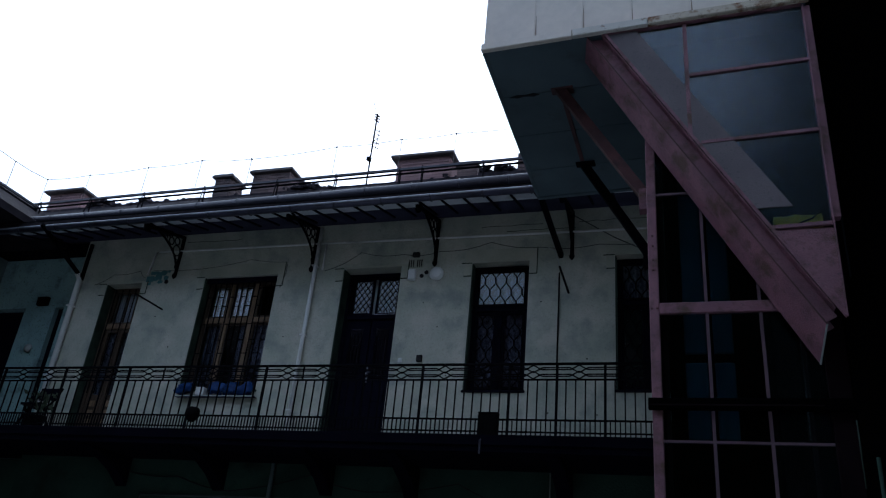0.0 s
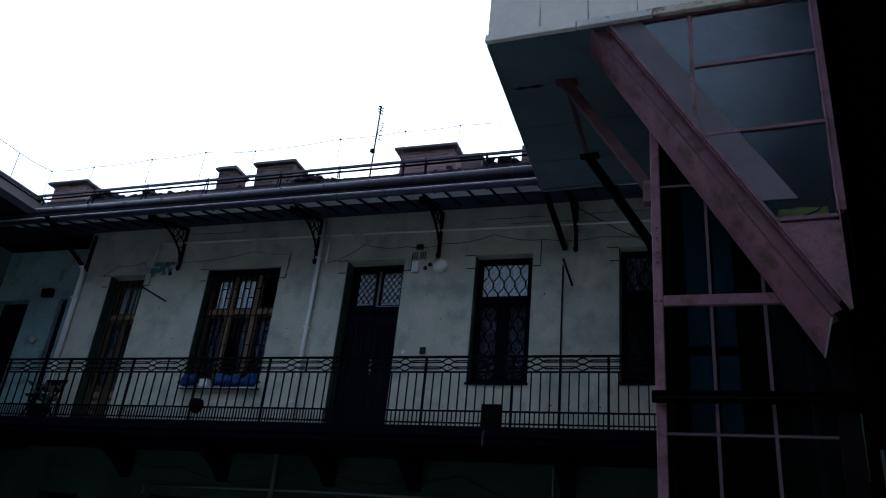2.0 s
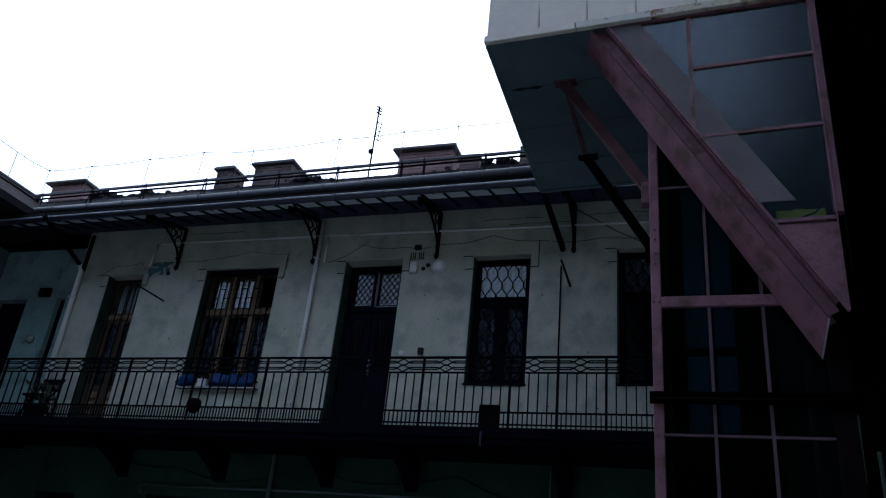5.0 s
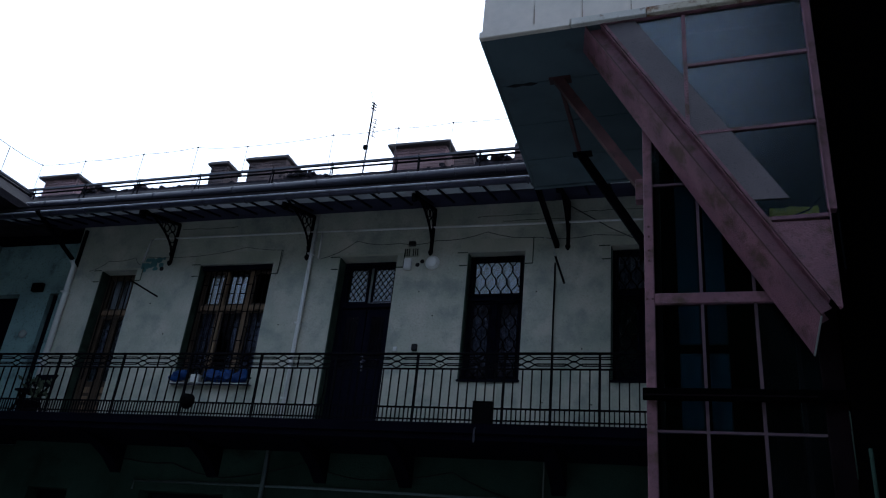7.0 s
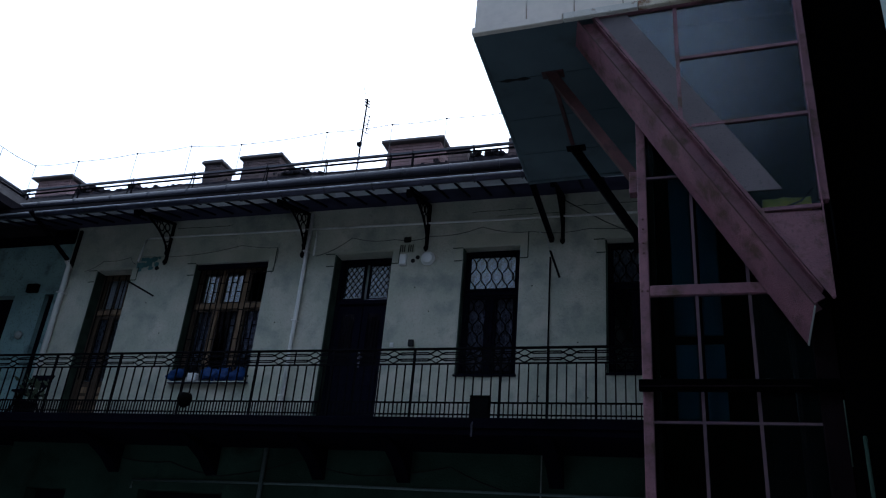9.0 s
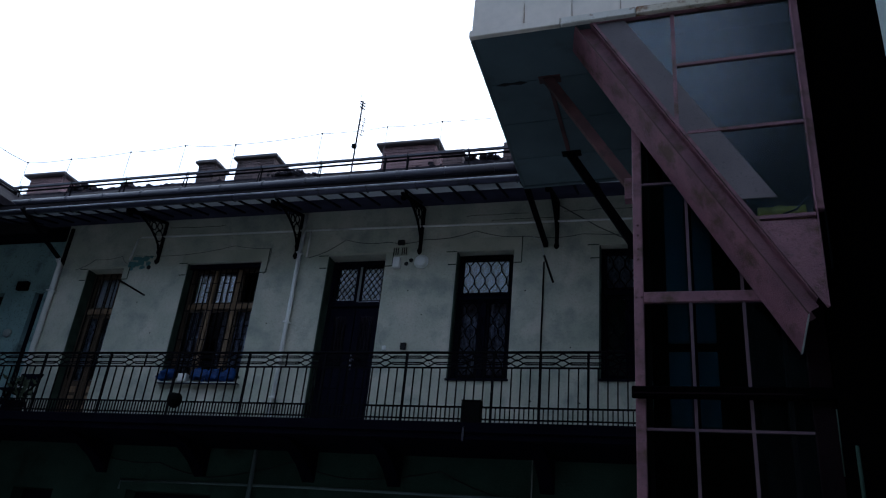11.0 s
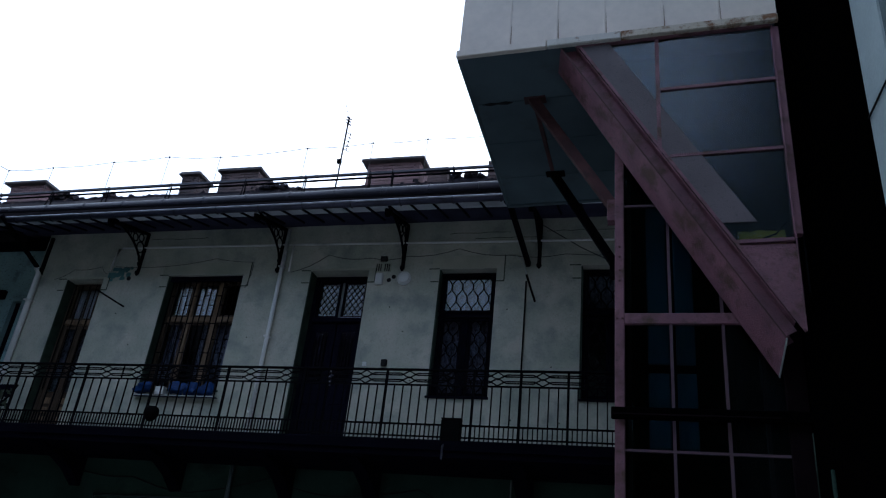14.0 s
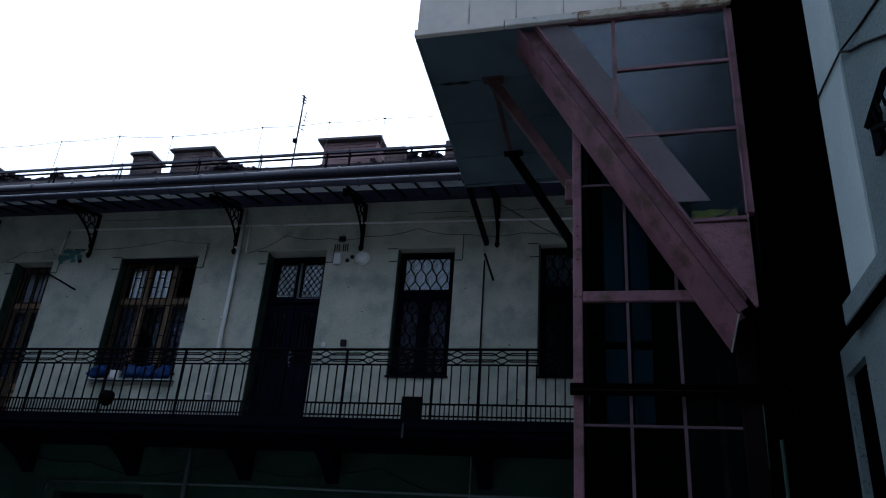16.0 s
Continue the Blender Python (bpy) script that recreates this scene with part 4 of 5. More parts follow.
def gallery_door(x0, x1, z0, z1):
    t = thing("door", "closed dark double door with a latticed transom light", "door", at=((x0 + x1) / 2, FACADE + 0.2, z0))
    y = FACADE + 0.24
    zt = 6.36
    jamb_lining(t, x0, z0, z1, 0.238)
    frame_part(t, "door_frame", x0 + 0.005, x1 - 0.005, z0 + 0.003, z1 - 0.005, y, 0.08, 0.09, DARK_WOOD)
    part("transom_bar", box(B(), x0 + 0.087, x1 - 0.087, y - 0.03, y + 0.088, zt - 0.09, zt, 0.012), DARK_WOOD, t)
    xm = (x0 + x1) / 2
    for a, b in ((x0 + 0.09, xm - 0.03), (xm + 0.03, x1 - 0.09)):
        s = frame_part(t, "transom_sash", a, b, zt + 0.005, z1 - 0.09, y + 0.02, 0.04, 0.05, DARK_WOOD)
        pane_part(s, a + 0.035, b - 0.035, zt + 0.04, z1 - 0.125, y + 0.04)
        # diamond lattice
        w, hh, step = b - a - 0.06, z1 - zt - 0.17, 0.1
        c = (a + b) / 2, zt + 0.0425 + hh / 2
        for s2 in (1, -1):
            k = -1.2
            while k < 1.2:
                pts = []
                for f in range(41):
                    u = -w / 2 + w * f / 40
                    v = s2 * u * 1.35 + k
                    if abs(v) <= hh / 2:
                        pts.append((c[0] + u, y - 0.005, c[1] + v))
                if len(pts) > 2:
                    part("lattice_bar", bar(B(), pts[0], pts[-1], 0.014, 0.01), IRON, t)
                k += 0.135
        leaf = part("door_leaf", box(B(), a - 0.02, b + 0.025, y + 0.02, y + 0.065, z0 + 0.01, zt - 0.094, 0.006), DARK_WOOD, t)
        for za, zb in ((z0 + 0.15, z0 + 0.75), (z0 + 0.85, z0 + 1.05)):
            part("panel", box(B(), a + 0.06, b - 0.06, y + 0.004, y + 0.018, za, zb, 0.006), DARK_WOOD, leaf)
        pane_part(leaf, a + 0.1, b - 0.1, z0 + 1.2, zt - 0.25, y + 0.012)
        part("beading", bar(B(), (a + 0.08, y + 0.01, z0 + 1.2), (a + 0.08, y + 0.01, zt - 0.25), 0.02, 0.02), DARK_WOOD, leaf)
        for i in range(4):
            x = a + 0.12 + (b - a - 0.24) * i / 3
            part("grille_bar", tube(B(), [(x, y - 0.01, z0 + 1.2), (x, y - 0.01, zt - 0.42 + 0.1 * math.sin(math.pi * (i + 0.5) / 4))], 0.008, 5), IRON, leaf)
    curtain(x0 + 0.09, x1 - 0.09, zt - 0.02, z1 - 0.03, y + 0.2, "pale net curtain behind a door transom")
    part("handle", tube(B(), [(xm + 0.05, y - 0.005, 5.33), (xm + 0.06, y - 0.05, 5.33), (xm + 0.13, y - 0.05, 5.32)], 0.01, 6), ZINC, t, "dull metal handle")
    part("lock_plate", box(B(), xm + 0.03, xm + 0.07, y - 0.004, y + 0.012, 5.16, 5.40), ZINC, t, "dull metal lock plate")
    bead = mesh_of(lathe(B(), [(0.004, -0.016), (0.011, 0), (0.004, 0.016)], (0, 0, 0), 8), PLASTIC_WHITE, "chain_bead")
    for k in range(6):
        piece("chain_bead", bead, t, Matrix.Translation((xm + 0.05 + 0.012 * math.sin(k * 2.1), y - 0.012, 5.40 - 0.045 * k)))
    part("weather_strip", box(B(), xm + 0.05, x1 - 0.1, y - 0.036, y - 0.031, zt - 0.012, zt - 0.002), ZINC_RIM, t, "bright thin strip on the transom bar")
    part("step", box(B(), x0 + 0.003, x1 - 0.003, FACADE + 0.002, y - 0.002, z0, z0 + 0.04), SLAB, t)


gallery_door(*UPPER[2])


def brown_door(x0, x1, z0, z1):
    t = thing("door", "closed brown wooden glazed door with a transom light", "door", at=((x0 + x1) / 2, FACADE + 0.25, z0))
    y = FACADE + 0.22
    zt = 6.27
    jamb_lining(t, x0, z0, z1, 0.218)
    xm = (x0 + x1) / 2
    frame_part(t, "door_frame", x0 + 0.005, x1 - 0.005, z0 + 0.003, z1 - 0.005, y, 0.07, 0.08, BROWN_DARK)
    part("transom_bar", box(B(), x0 + 0.077, x1 - 0.077, y - 0.02, y + 0.078, zt - 0.06, zt + 0.04, 0.01), BROWN_WOOD, t)
    s = frame_part(t, "transom_sash", x0 + 0.08, x1 - 0.08, zt + 0.045, z1 - 0.08, y + 0.01, 0.035, 0.05, BROWN_DARK)
    pane_part(s, x0 + 0.11, x1 - 0.11, zt + 0.075, z1 - 0.11, y + 0.03)
    for i in range(3):
        x = x0 + 0.2 + i * 0.2
        part("glazing_bar", box(B(), x - 0.012, x + 0.012, y - 0.004, y + 0.028, zt + 0.075, z1 - 0.11), BROWN_DARK, s)
    for a, b in ((x0 + 0.08, xm - 0.0005), (xm + 0.0005, x1 - 0.08)):
        leaf = frame_part(t, "door_leaf", a, b, z0 + 0.01, zt - 0.064, y + 0.01, 0.07, 0.05, BROWN_DARK)
        pane_part(leaf, a + 0.06, b - 0.06, 4.95, zt - 0.12, y + 0.03)
        part("lower_panel", box(B(), a + 0.068, b - 0.068, y + 0.02, y + 0.05, z0 + 0.078, 4.93, 0.006), BROWN_DARK, leaf)
        for k in range(4):
            z = z0 + 0.2 + k * 0.17
            part("fielded_square", box(B(), a + 0.1, b - 0.1, y + 0.004, y + 0.018, z, z + 0.11, 0.006), BROWN_WOOD, leaf)
    for i in range(5):
        x = x0 + 0.1 + (x1 - x0 - 0.2) * i / 4
        part("grille_bar", box(B(), x - 0.007, x + 0.007, y - 0.05, y - 0.036, 4.95, z1 - 0.05), IRON, t)
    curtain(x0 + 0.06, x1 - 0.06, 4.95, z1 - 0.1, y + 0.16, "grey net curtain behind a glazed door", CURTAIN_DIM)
    curtain(x0 + 0.06, x1 - 0.06, zt, z1 - 0.05, y + 0.13, "pale net curtain in a door transom")


brown_door(*UPPER[0])


def low_opening(x0, x1, z0, z1, kind):
    t = thing(kind, "dark closed ground-floor %s in deep shade" % kind, kind, at=((x0 + x1) / 2, FACADE + 0.2, z0))
    y = FACADE + 0.24
    frame_part(t, kind + "_frame", x0 + 0.005, x1 - 0.005, z0 + 0.003, z1 - 0.005, y, 0.08, 0.09, DARK_WOOD)
    xm = (x0 + x1) / 2
    if kind == "door":
        part("door_leaf", box(B(), x0 + 0.083, x1 - 0.083, y + 0.02, y + 0.07, z0 + 0.01, z1 - 0.09), DARK_WOOD, t)
    else:
        part("mullion", box(B(), xm - 0.04, xm + 0.04, y + 0.004, y + 0.085, z0 + 0.085, z1 - 0.087), DARK_WOOD, t)
        for a, b in ((x0 + 0.087, xm - 0.042), (xm + 0.042, x1 - 0.087)):
            pane_part(t, a, b, z0 + 0.09, z1 - 0.09, y + 0.04)


for i, h in enumerate(LOWER):
    low_opening(*h, "door" if i in (0, 2) else "window")

# things in the recess at the gallery's end
t = thing("door", "dark closed door in the recessed wall", "door", at=(-13.5, RECESS + 0.2, FLOOR_Z))
part("door_leaf", box(B(), -13.945, -13.085, RECESS + 0.2, RECESS + 0.25, FLOOR_Z + 0.003, 6.785), DARK_WOOD, t)
part("handle", tube(B(), [(-13.2, RECESS + 0.16, 5.05), (-13.32, RECESS + 0.16, 5.05)], 0.012, 6), ZINC, t)
t = thing("shutter", "narrow dark shutter in the recessed wall", "shutter", at=(-12.2, RECESS + 0.1, FLOOR_Z))
part("leaf", box(B(), -12.305, -12.095, RECESS + 0.1, RECESS + 0.14, FLOOR_Z + 0.003, 6.785), DARK_WOOD, t)
t = thing("wall_lamp", "small pale round lamp on the recessed wall", "lamp", at=(-12.62, RECESS, 5.91))
smooth(part("globe", lathe(B(), [(0.05, 0.001), (0.085, 0.03), (0.08, 0.07), (0.03, 0.1)], (-12.62, RECESS, 5.91), 16, "Y"), GREY_PIPE, t))
t = thing("meter_box", "small dark metal box on the recessed wall", "box", at=(-12.63, RECESS, 6.9))
part("body", box(B(), -12.76, -12.5, RECESS - 0.09, RECESS - 0.001, 6.82, 7.0, 0.008), IRON, t)


# ---- pipes and small things on the facade ----
def pipe_thing(name, label, pts, r, material, category="pipe", clips=()):
    t = thing(name, label, category, at=pts[0])
    smooth(part("run", tube(B(), pts, r, 8), material, t))
    for c in clips:
        part("clip", box(B(), c[0] - r * 1.3, c[0] + r * 1.3, c[1] - r * 1.3, FACADE - 0.001, c[2] - 0.012, c[2] + 0.012), material, t)
    return t


Y = FACADE - 0.06
pipe_thing("downpipe", "white-painted rain downpipe running down the facade", [(-6.34, Y, FLOOR_Z), (-6.33, Y, 7.95)], 0.036, WHITE_PIPE, "downpipe",
           [(-6.34, Y, 4.6), (-6.34, Y, 5.9), (-6.34, Y, 7.2)])
pipe_thing("downpipe", "white-painted downpipe in the facade's corner", [(-11.46, Y, FLOOR_Z), (-11.46, Y, 7.15), (-11.46, Y - 0.1, 7.25)], 0.054, WHITE_PIPE, "downpipe", [(-11.46, Y, 5.2), (-11.46, Y, 6.6)])
pipe_thing("gas_pipe", "thin pale gas pipe running along the facade", [(-9.9, FACADE - 0.03, 7.2), (-9.83, FACADE - 0.03, 7.65), (-9.75, FACADE - 0.03, 7.675), (-6.2, FACADE - 0.035, 7.65), (-3, FACADE - 0.035, 7.61), (1.5, FACADE - 0.035, 7.57)], 0.019, WHITE_PIPE)
pipe_thing("gas_pipe", "short pale pipe end beside the downpipe", [(-6.2, FACADE - 0.03, 7.13), (-6.2, FACADE - 0.03, 7.66)], 0.016, WHITE_PIPE)
pipe_thing("gas_pipe", "thin grey-green pipe along the lower wall", [(-8.84, FACADE - 0.03, 3.05), (-8.84, FACADE - 0.03, 3.19), (-5.5, FACADE - 0.03, 3.22), (-2.9, FACADE - 0.03, 3.21), (1, FACADE - 0.03, 3.2)], 0.02, PLASTER_TEAL)
pipe_thing("downpipe", "grey-green downpipe on the dark lower wall", [(-6.43, Y, 0.0), (-6.45, Y, 3.75)], 0.035, PLASTER_TEAL, "downpipe")
pipe_thing("conduit", "thin dark conduit pipe on the facade", [(-2.0, FACADE - 0.025, FLOOR_Z), (-1.995, FACADE - 0.025, 6.88)], 0.013, IRON)
pipe_thing("conduit", "thin dark cable running down the lower wall", [(-2.05, FACADE - 0.02, 2.0), (-2.05, FACADE - 0.02, 3.75)], 0.01, GREY_PIPE)
pipe_thing("flag_rod", "short dark iron rod jutting from the facade", [(-2.0, FACADE, 7.0), (-1.79, FACADE - 0.35, 6.385)], 0.018, IRON, "rod")
pipe_thing("flag_rod", "short dark iron rod jutting from the facade", [(-10.05, FACADE, 6.82), (-9.055, FACADE - 0.4, 6.315)], 0.016, IRON, "rod")


def sag(points, y=FACADE - 0.012, drop=0.05):
    out = []
    for (x, z), (x2, z2) in zip(points, points[1:]):
        out += [(x + (x2 - x) * f, y, z + (z2 - z) * f - drop * math.sin(math.pi * f)) for f in (0, 0.25, 0.5, 0.75)]
    return out + [(points[-1][0], y, points[-1][1])]


pipe_thing("cable", "thin black cable strung across the facade", sag([(-6.16, 7.12), (-5.5, 7.44), (-4.7, 7.36), (-4.03, 7.38), (-3.15, 7.5), (-2.29, 7.36), (-1.38, 7.36), (0.3, 7.38)]), 0.006, WIRE, "cable")
pipe_thing("cable", "thin black cable strung across the facade", sag([(-9.8, 7.3), (-8.7, 7.28), (-7.7, 7.42), (-6.93, 7.33), (-6.93, 7.12), (-7.0, 6.83)], drop=0.02), 0.0045, WIRE, "cable")
pipe_thing("cable", "thin black cable over a narrow door", sag([(-11.1, 7.05), (-10.7, 7.25), (-10.1, 7.3), (-9.95, 7.15)], drop=0.03), 0.0045, WIRE, "cable")
pipe_thing("cable", "thin black cable slanting down the facade", [(-1.78, FACADE - 0.012, 7.91), (-1.13, FACADE - 0.014, 7.466), (-0.74, FACADE - 0.012, 7.252), (-0.5, FACADE - 0.012, 7.17)], 0.009, WIRE, "cable")
# cracks and old fixing holes in the upper plaster
rng = random.Random(21)
for xa, xb, z in ((-3.35, -2.3, 7.80), (-2.9, -1.75, 7.70), (-9.2, -8.0, 7.86), (-1.7, -0.6, 7.80)):
    steps = [xa + (xb - xa) * k / 8 for k in range(9)]
    part("crack", tube(B(), [(x, FACADE - 0.002, z + rng.uniform(-0.012, 0.012)) for x in steps], 0.005, 4), JAMB, wall_north)
for x, z in ((-3.97, 6.02), (-2.12, 4.62), (-2.28, 6.4), (-4.25, 6.45), (-6.75, 5.9), (-9.05, 5.75), (-9.5, 6.35), (-1.55, 5.45), (-1.4, 4.6), (-3.75, 5.2)):
    part("fixing_hole", lathe(B(), [(0.011, 0.001), (0.012, 0.005), (0.007, 0.006)], (x, FACADE, z), 8, "Y"), CABLE, wall_north)
pipe_thing("cable", "thin grey cable hanging from an eaves bracket", [(-1.99, FACADE - 0.014, 6.98), (-2.07, FACADE - 0.014, 7.26), (-2.2, FACADE - 0.014, 7.36)], 0.007, GREY_PIPE, "cable")
pipe_thing("cable", "thin black cable on the dark lower wall", sag([(-9.2, 3.55), (-8.2, 3.5), (-7.2, 3.3), (-5.8, 3.6), (-4.82, 3.38), (-3.4, 3.55), (-2.4, 3.2)], drop=0.04), 0.01, CABLE, "cable")

t = thing("wall_box", "small white plastic electrical box on the facade", "electrical box", at=(-4.49, FACADE, 6.94))
part("body", box(B(), -4.56, -4.43, FACADE - 0.07, FACADE - 0.001, 6.85, 7.05, 0.012), PLASTIC_WHITE, t)
part("cover", box(B(), -4.55, -4.44, FACADE - 0.08, FACADE - 0.071, 6.865, 7.035, 0.004), PLASTIC_WHITE, t)
t = thing("round_lamp", "round white bulkhead wall lamp on the facade", "lamp", at=(-4.06, FACADE, 6.96))
smooth(part("base", lathe(B(), [(0.115, 0.001), (0.125, 0.03), (0.118, 0.045)], (-4.06, FACADE, 6.96), 24, "Y"), PLASTIC_WHITE, t))
smooth(part("diffuser", lathe(B(), [(0.10, 0.046), (0.095, 0.075), (0.06, 0.085), (0.02, 0.088)], (-4.06, FACADE, 6.96), 24, "Y"), PLASTIC_WHITE, t))
t = thing("vent_holes", "pair of dark round vent holes in the facade", "vent", at=(-4.29, FACADE, 6.97))
for x, z in ((-4.33, 6.94), (-4.25, 7.0)):
    part("vent", lathe(B(), [(0.035, 0.001), (0.038, 0.012), (0.028, 0.014)], (x, FACADE, z), 14, "Y"), CABLE, t)
t = thing("vent_grille", "sooty slatted vent and cable cluster over the door", "vent", at=(-4.45, FACADE, 7.22))
part("plate", box(B(), -4.60, -4.32, FACADE - 0.012, FACADE - 0.001, 7.10, 7.26), LINTEL, t)
for i in range(7):
    if i != 3:
        part("slat", box(B(), -4.58 + i * 0.037, -4.565 + i * 0.037, FACADE - 0.024, FACADE - 0.013, 7.11, 7.24), CABLE, t)
part("knot", box(B(), -4.52, -4.40, FACADE - 0.05, FACADE - 0.001, 7.29, 7.38, 0.01), CABLE, t)
t = thing("wall_patch", "patch of bare grey masonry with a dark hole", "patch", at=(-9.75, FACADE, 7.12))
for x, z, w, h in ((-9.92, 7.06, 0.16, 0.12), (-9.72, 7.10, 0.14, 0.16), (-9.85, 7.21, 0.18, 0.07)):
    part("bare_brick", box(B(), x, x + w, FACADE - 0.01, FACADE - 0.001, z, z + h, 0.004), TEAL_PANEL, t)
part("hole_cover", lathe(B(), [(0.04, 0.001), (0.042, 0.015), (0.03, 0.018)], (-9.45, FACADE, 7.05), 12, "Y"), CABLE, t)
t = thing("wall_switch", "small dark box beside the door", "electrical box", at=(-4.2, FACADE, 5.48))
part("body", box(B(), -4.255, -4.165, FACADE - 0.05, FACADE - 0.001, 5.42, 5.53, 0.006), CABLE, t)
t = thing("bell_push", "small white bell push beside the door", "bell", at=(-4.54, FACADE, 5.46))
part("body", box(B(), -4.575, -4.51, FACADE - 0.025, FACADE - 0.001, 5.42, 5.49, 0.006), PLASTIC_WHITE, t)
part("button", lathe(B(), [(0.015, 0.026), (0.015, 0.034)], (-4.54, FACADE, 5.455), 10, "Y"), PLASTIC_WHITE, t)
t = thing("patched_plaster", "pale square plaster patch under the window sill", "patch", at=(-2.95, FACADE, 4.6))
part("patch", box(B(), -3.12, -2.82, FACADE - 0.006, FACADE - 0.001, 4.5, 4.86, 0.003), LINTEL, t)

# old teal paint showing where plaster has flaked beside the brown door
flaked = thing("flaked_plaster", "dark teal patch where the plaster has flaked off", "patch", at=(-9.6, FACADE, 7.15))
rng = random.Random(12)
for cx, cz, r in ((-9.55, 7.24, 0.085), (-9.72, 7.12, 0.07), (-9.6, 7.06, 0.06), (-9.48, 7.13, 0.07), (-9.83, 7.03, 0.05), (-9.44, 7.27, 0.045)):
    outline = [(cx + r * rng.uniform(0.6, 1.2) * math.cos(a), cz + 0.75 * r * rng.uniform(0.6, 1.2) * math.sin(a)) for a in [2 * math.pi * k / 9 for k in range(9)]]
    part("flake", prism(B(), outline, FACADE - 0.005, FACADE - 0.001), TEAL_PANEL, flaked)

# planters on the sill and railing
rng = random.Random(4)
for i, x in enumerate((-8.42, -7.78, -7.5, -7.22)):
    t = thing("flower_trough", "blue plastic wrapped flower trough on the window sill", "planter", "sill troughs", at=(x, FACADE - 0.12, 4.85))
    bm = box(B(), x - (0.17 if i == 0 else 0.135), x + (0.17 if i == 0 else 0.135), FACADE - 0.13, FACADE - 0.025, 4.845, 5.08 + rng.uniform(-0.05, 0.02), 0.04)
    bmesh.ops.subdivide_edges(bm, edges=bm.edges, cuts=2, use_grid_fill=True)
    for v in bm.verts:
        v.co += noise.noise_vector(v.co * 9) * 0.075
    smooth(part("wrapping", bm, BLUE, t))
t = thing("sill_shelf", "narrow pale shelf under the blue troughs", "shelf", at=(-7.8, FACADE - 0.1, 4.82))
part("board", box(B(), -8.6, -7.03, FACADE - 0.11, FACADE - 0.002, 4.818, 4.826, 0.003), SHADE_BOARD, t)
part("front_edge", box(B(), -8.6, -7.03, FACADE - 0.118, FACADE - 0.111, 4.812, 4.832, 0.002), GREY_PIPE, t, "pale front edge strip")
t = thing("sill_box", "small white box between the blue troughs", "box", at=(-8.08, FACADE - 0.12, 4.85))
part("body", box(B(), -8.16, -8.0, FACADE - 0.14, FACADE - 0.03, 4.83, 4.97, 0.008), PLASTIC_WHITE, t)
t = thing("flower_pot", "round dark pot hung on the railing", "flower pot", at=(-7.31, RAIL_Y - 0.1, 4.1))
smooth(part("bowl", lathe(B(), [(0.04, 0.0), (0.085, 0.04), (0.112, 0.1), (0.105, 0.18), (0.085, 0.21)], (-7.31, RAIL_Y - 0.14, 4.1), 18), POT, t))
part("hook", tube(B(), [(-7.31, RAIL_Y - 0.12, 4.3), (-7.31, RAIL_Y - 0.06, 4.36), (-7.31, RAIL_Y, 4.24)], 0.008, 5), IRON, t)
t = thing("ash_box", "dark metal box standing at the railing", "box", at=(-2.69, RAIL_Y - 0.08, 4.0))
part("body", box(B(), -2.83, -2.56, RAIL_Y - 0.15, RAIL_Y - 0.026, 3.975, 4.27, 0.01), POT, t)
part("lid", box(B(), -2.832, -2.558, RAIL_Y - 0.152, RAIL_Y - 0.022, 4.272, 4.295, 0.006), POT, t)
part("drip_spout", tube(B(), [(-2.77, RAIL_Y - 0.18, 3.73), (-2.77, RAIL_Y - 0.18, 3.9), (-2.76, RAIL_Y - 0.1, 3.98)], 0.014, 7), ZINC_DARK, t)
part("hanger", box(B(), -2.72, -2.68, RAIL_Y - 0.03, RAIL_Y - 0.012, 4.2, 4.29), IRON, t)

# clutter at the gallery's far end
t = thing("folding_chair", "dark folded chair leaning at the gallery's end", "chair", at=(-10.95, 10.7, FLOOR_Z))
for x in (-11.15, -10.75):
    part("leg", bar(B(), (x, 10.5, FLOOR_Z), (x + 0.05, 10.9, 4.85), 0.03, 0.03), IRON, t)
    part("leg", bar(B(), (x + 0.03, 10.9, FLOOR_Z), (x + 0.05, 10.55, 4.5), 0.03, 0.03), IRON, t)
part("seat", box(B(), -11.14, -10.7, 10.5, 10.88, 4.46, 4.5, 0.01), DARK_WOOD, t)
part("backrest", box(B(), -11.12, -10.7, 10.84, 10.87, 4.62, 4.84, 0.01), DARK_WOOD, t)
t = thing("potted_plant", "scruffy dark potted plant at the gallery's end", "plant", at=(-10.75, 10.45, FLOOR_Z))
smooth(part("pot", lathe(B(), [(0.09, 0), (0.13, 0.22), (0.14, 0.24), (0.12, 0.25)], (-10.62, 10.45, FLOOR_Z), 16), POT, t))
leaf_bm = B()
for v in ((0, 0, 0), (0.03, 0.01, 0.06), (0, 0.0, 0.14), (-0.03, 0.01, 0.06)):
    leaf_bm.verts.new(v)
leaf_bm.faces.new(leaf_bm.verts[:])
leaf_me = mesh_of(leaf_bm, LEAF, "leaf")
for i in range(46):
    h = rng.uniform(0.2, 0.62)
    piece("leaf", leaf_me, t, pose(-10.62 + rng.gauss(0, 0.09), 10.45 + rng.gauss(0, 0.07), FLOOR_Z + h, rng.uniform(-70, 70), rng.uniform(-70, 70), rng.uniform(0, 360)))
for i in range(6):
    a = rng.uniform(0, 6.28)
    part("stem", tube(B(), [(-10.62, 10.45, FLOOR_Z + 0.2), (-10.62 + 0.06 * math.cos(a), 10.45 + 0.06 * math.sin(a), FLOOR_Z + 0.42), (-10.62 + 0.15 * math.cos(a), 10.45 + 0.12 * math.sin(a), FLOOR_Z + 0.65)], 0.006, 5), LEAF, t)

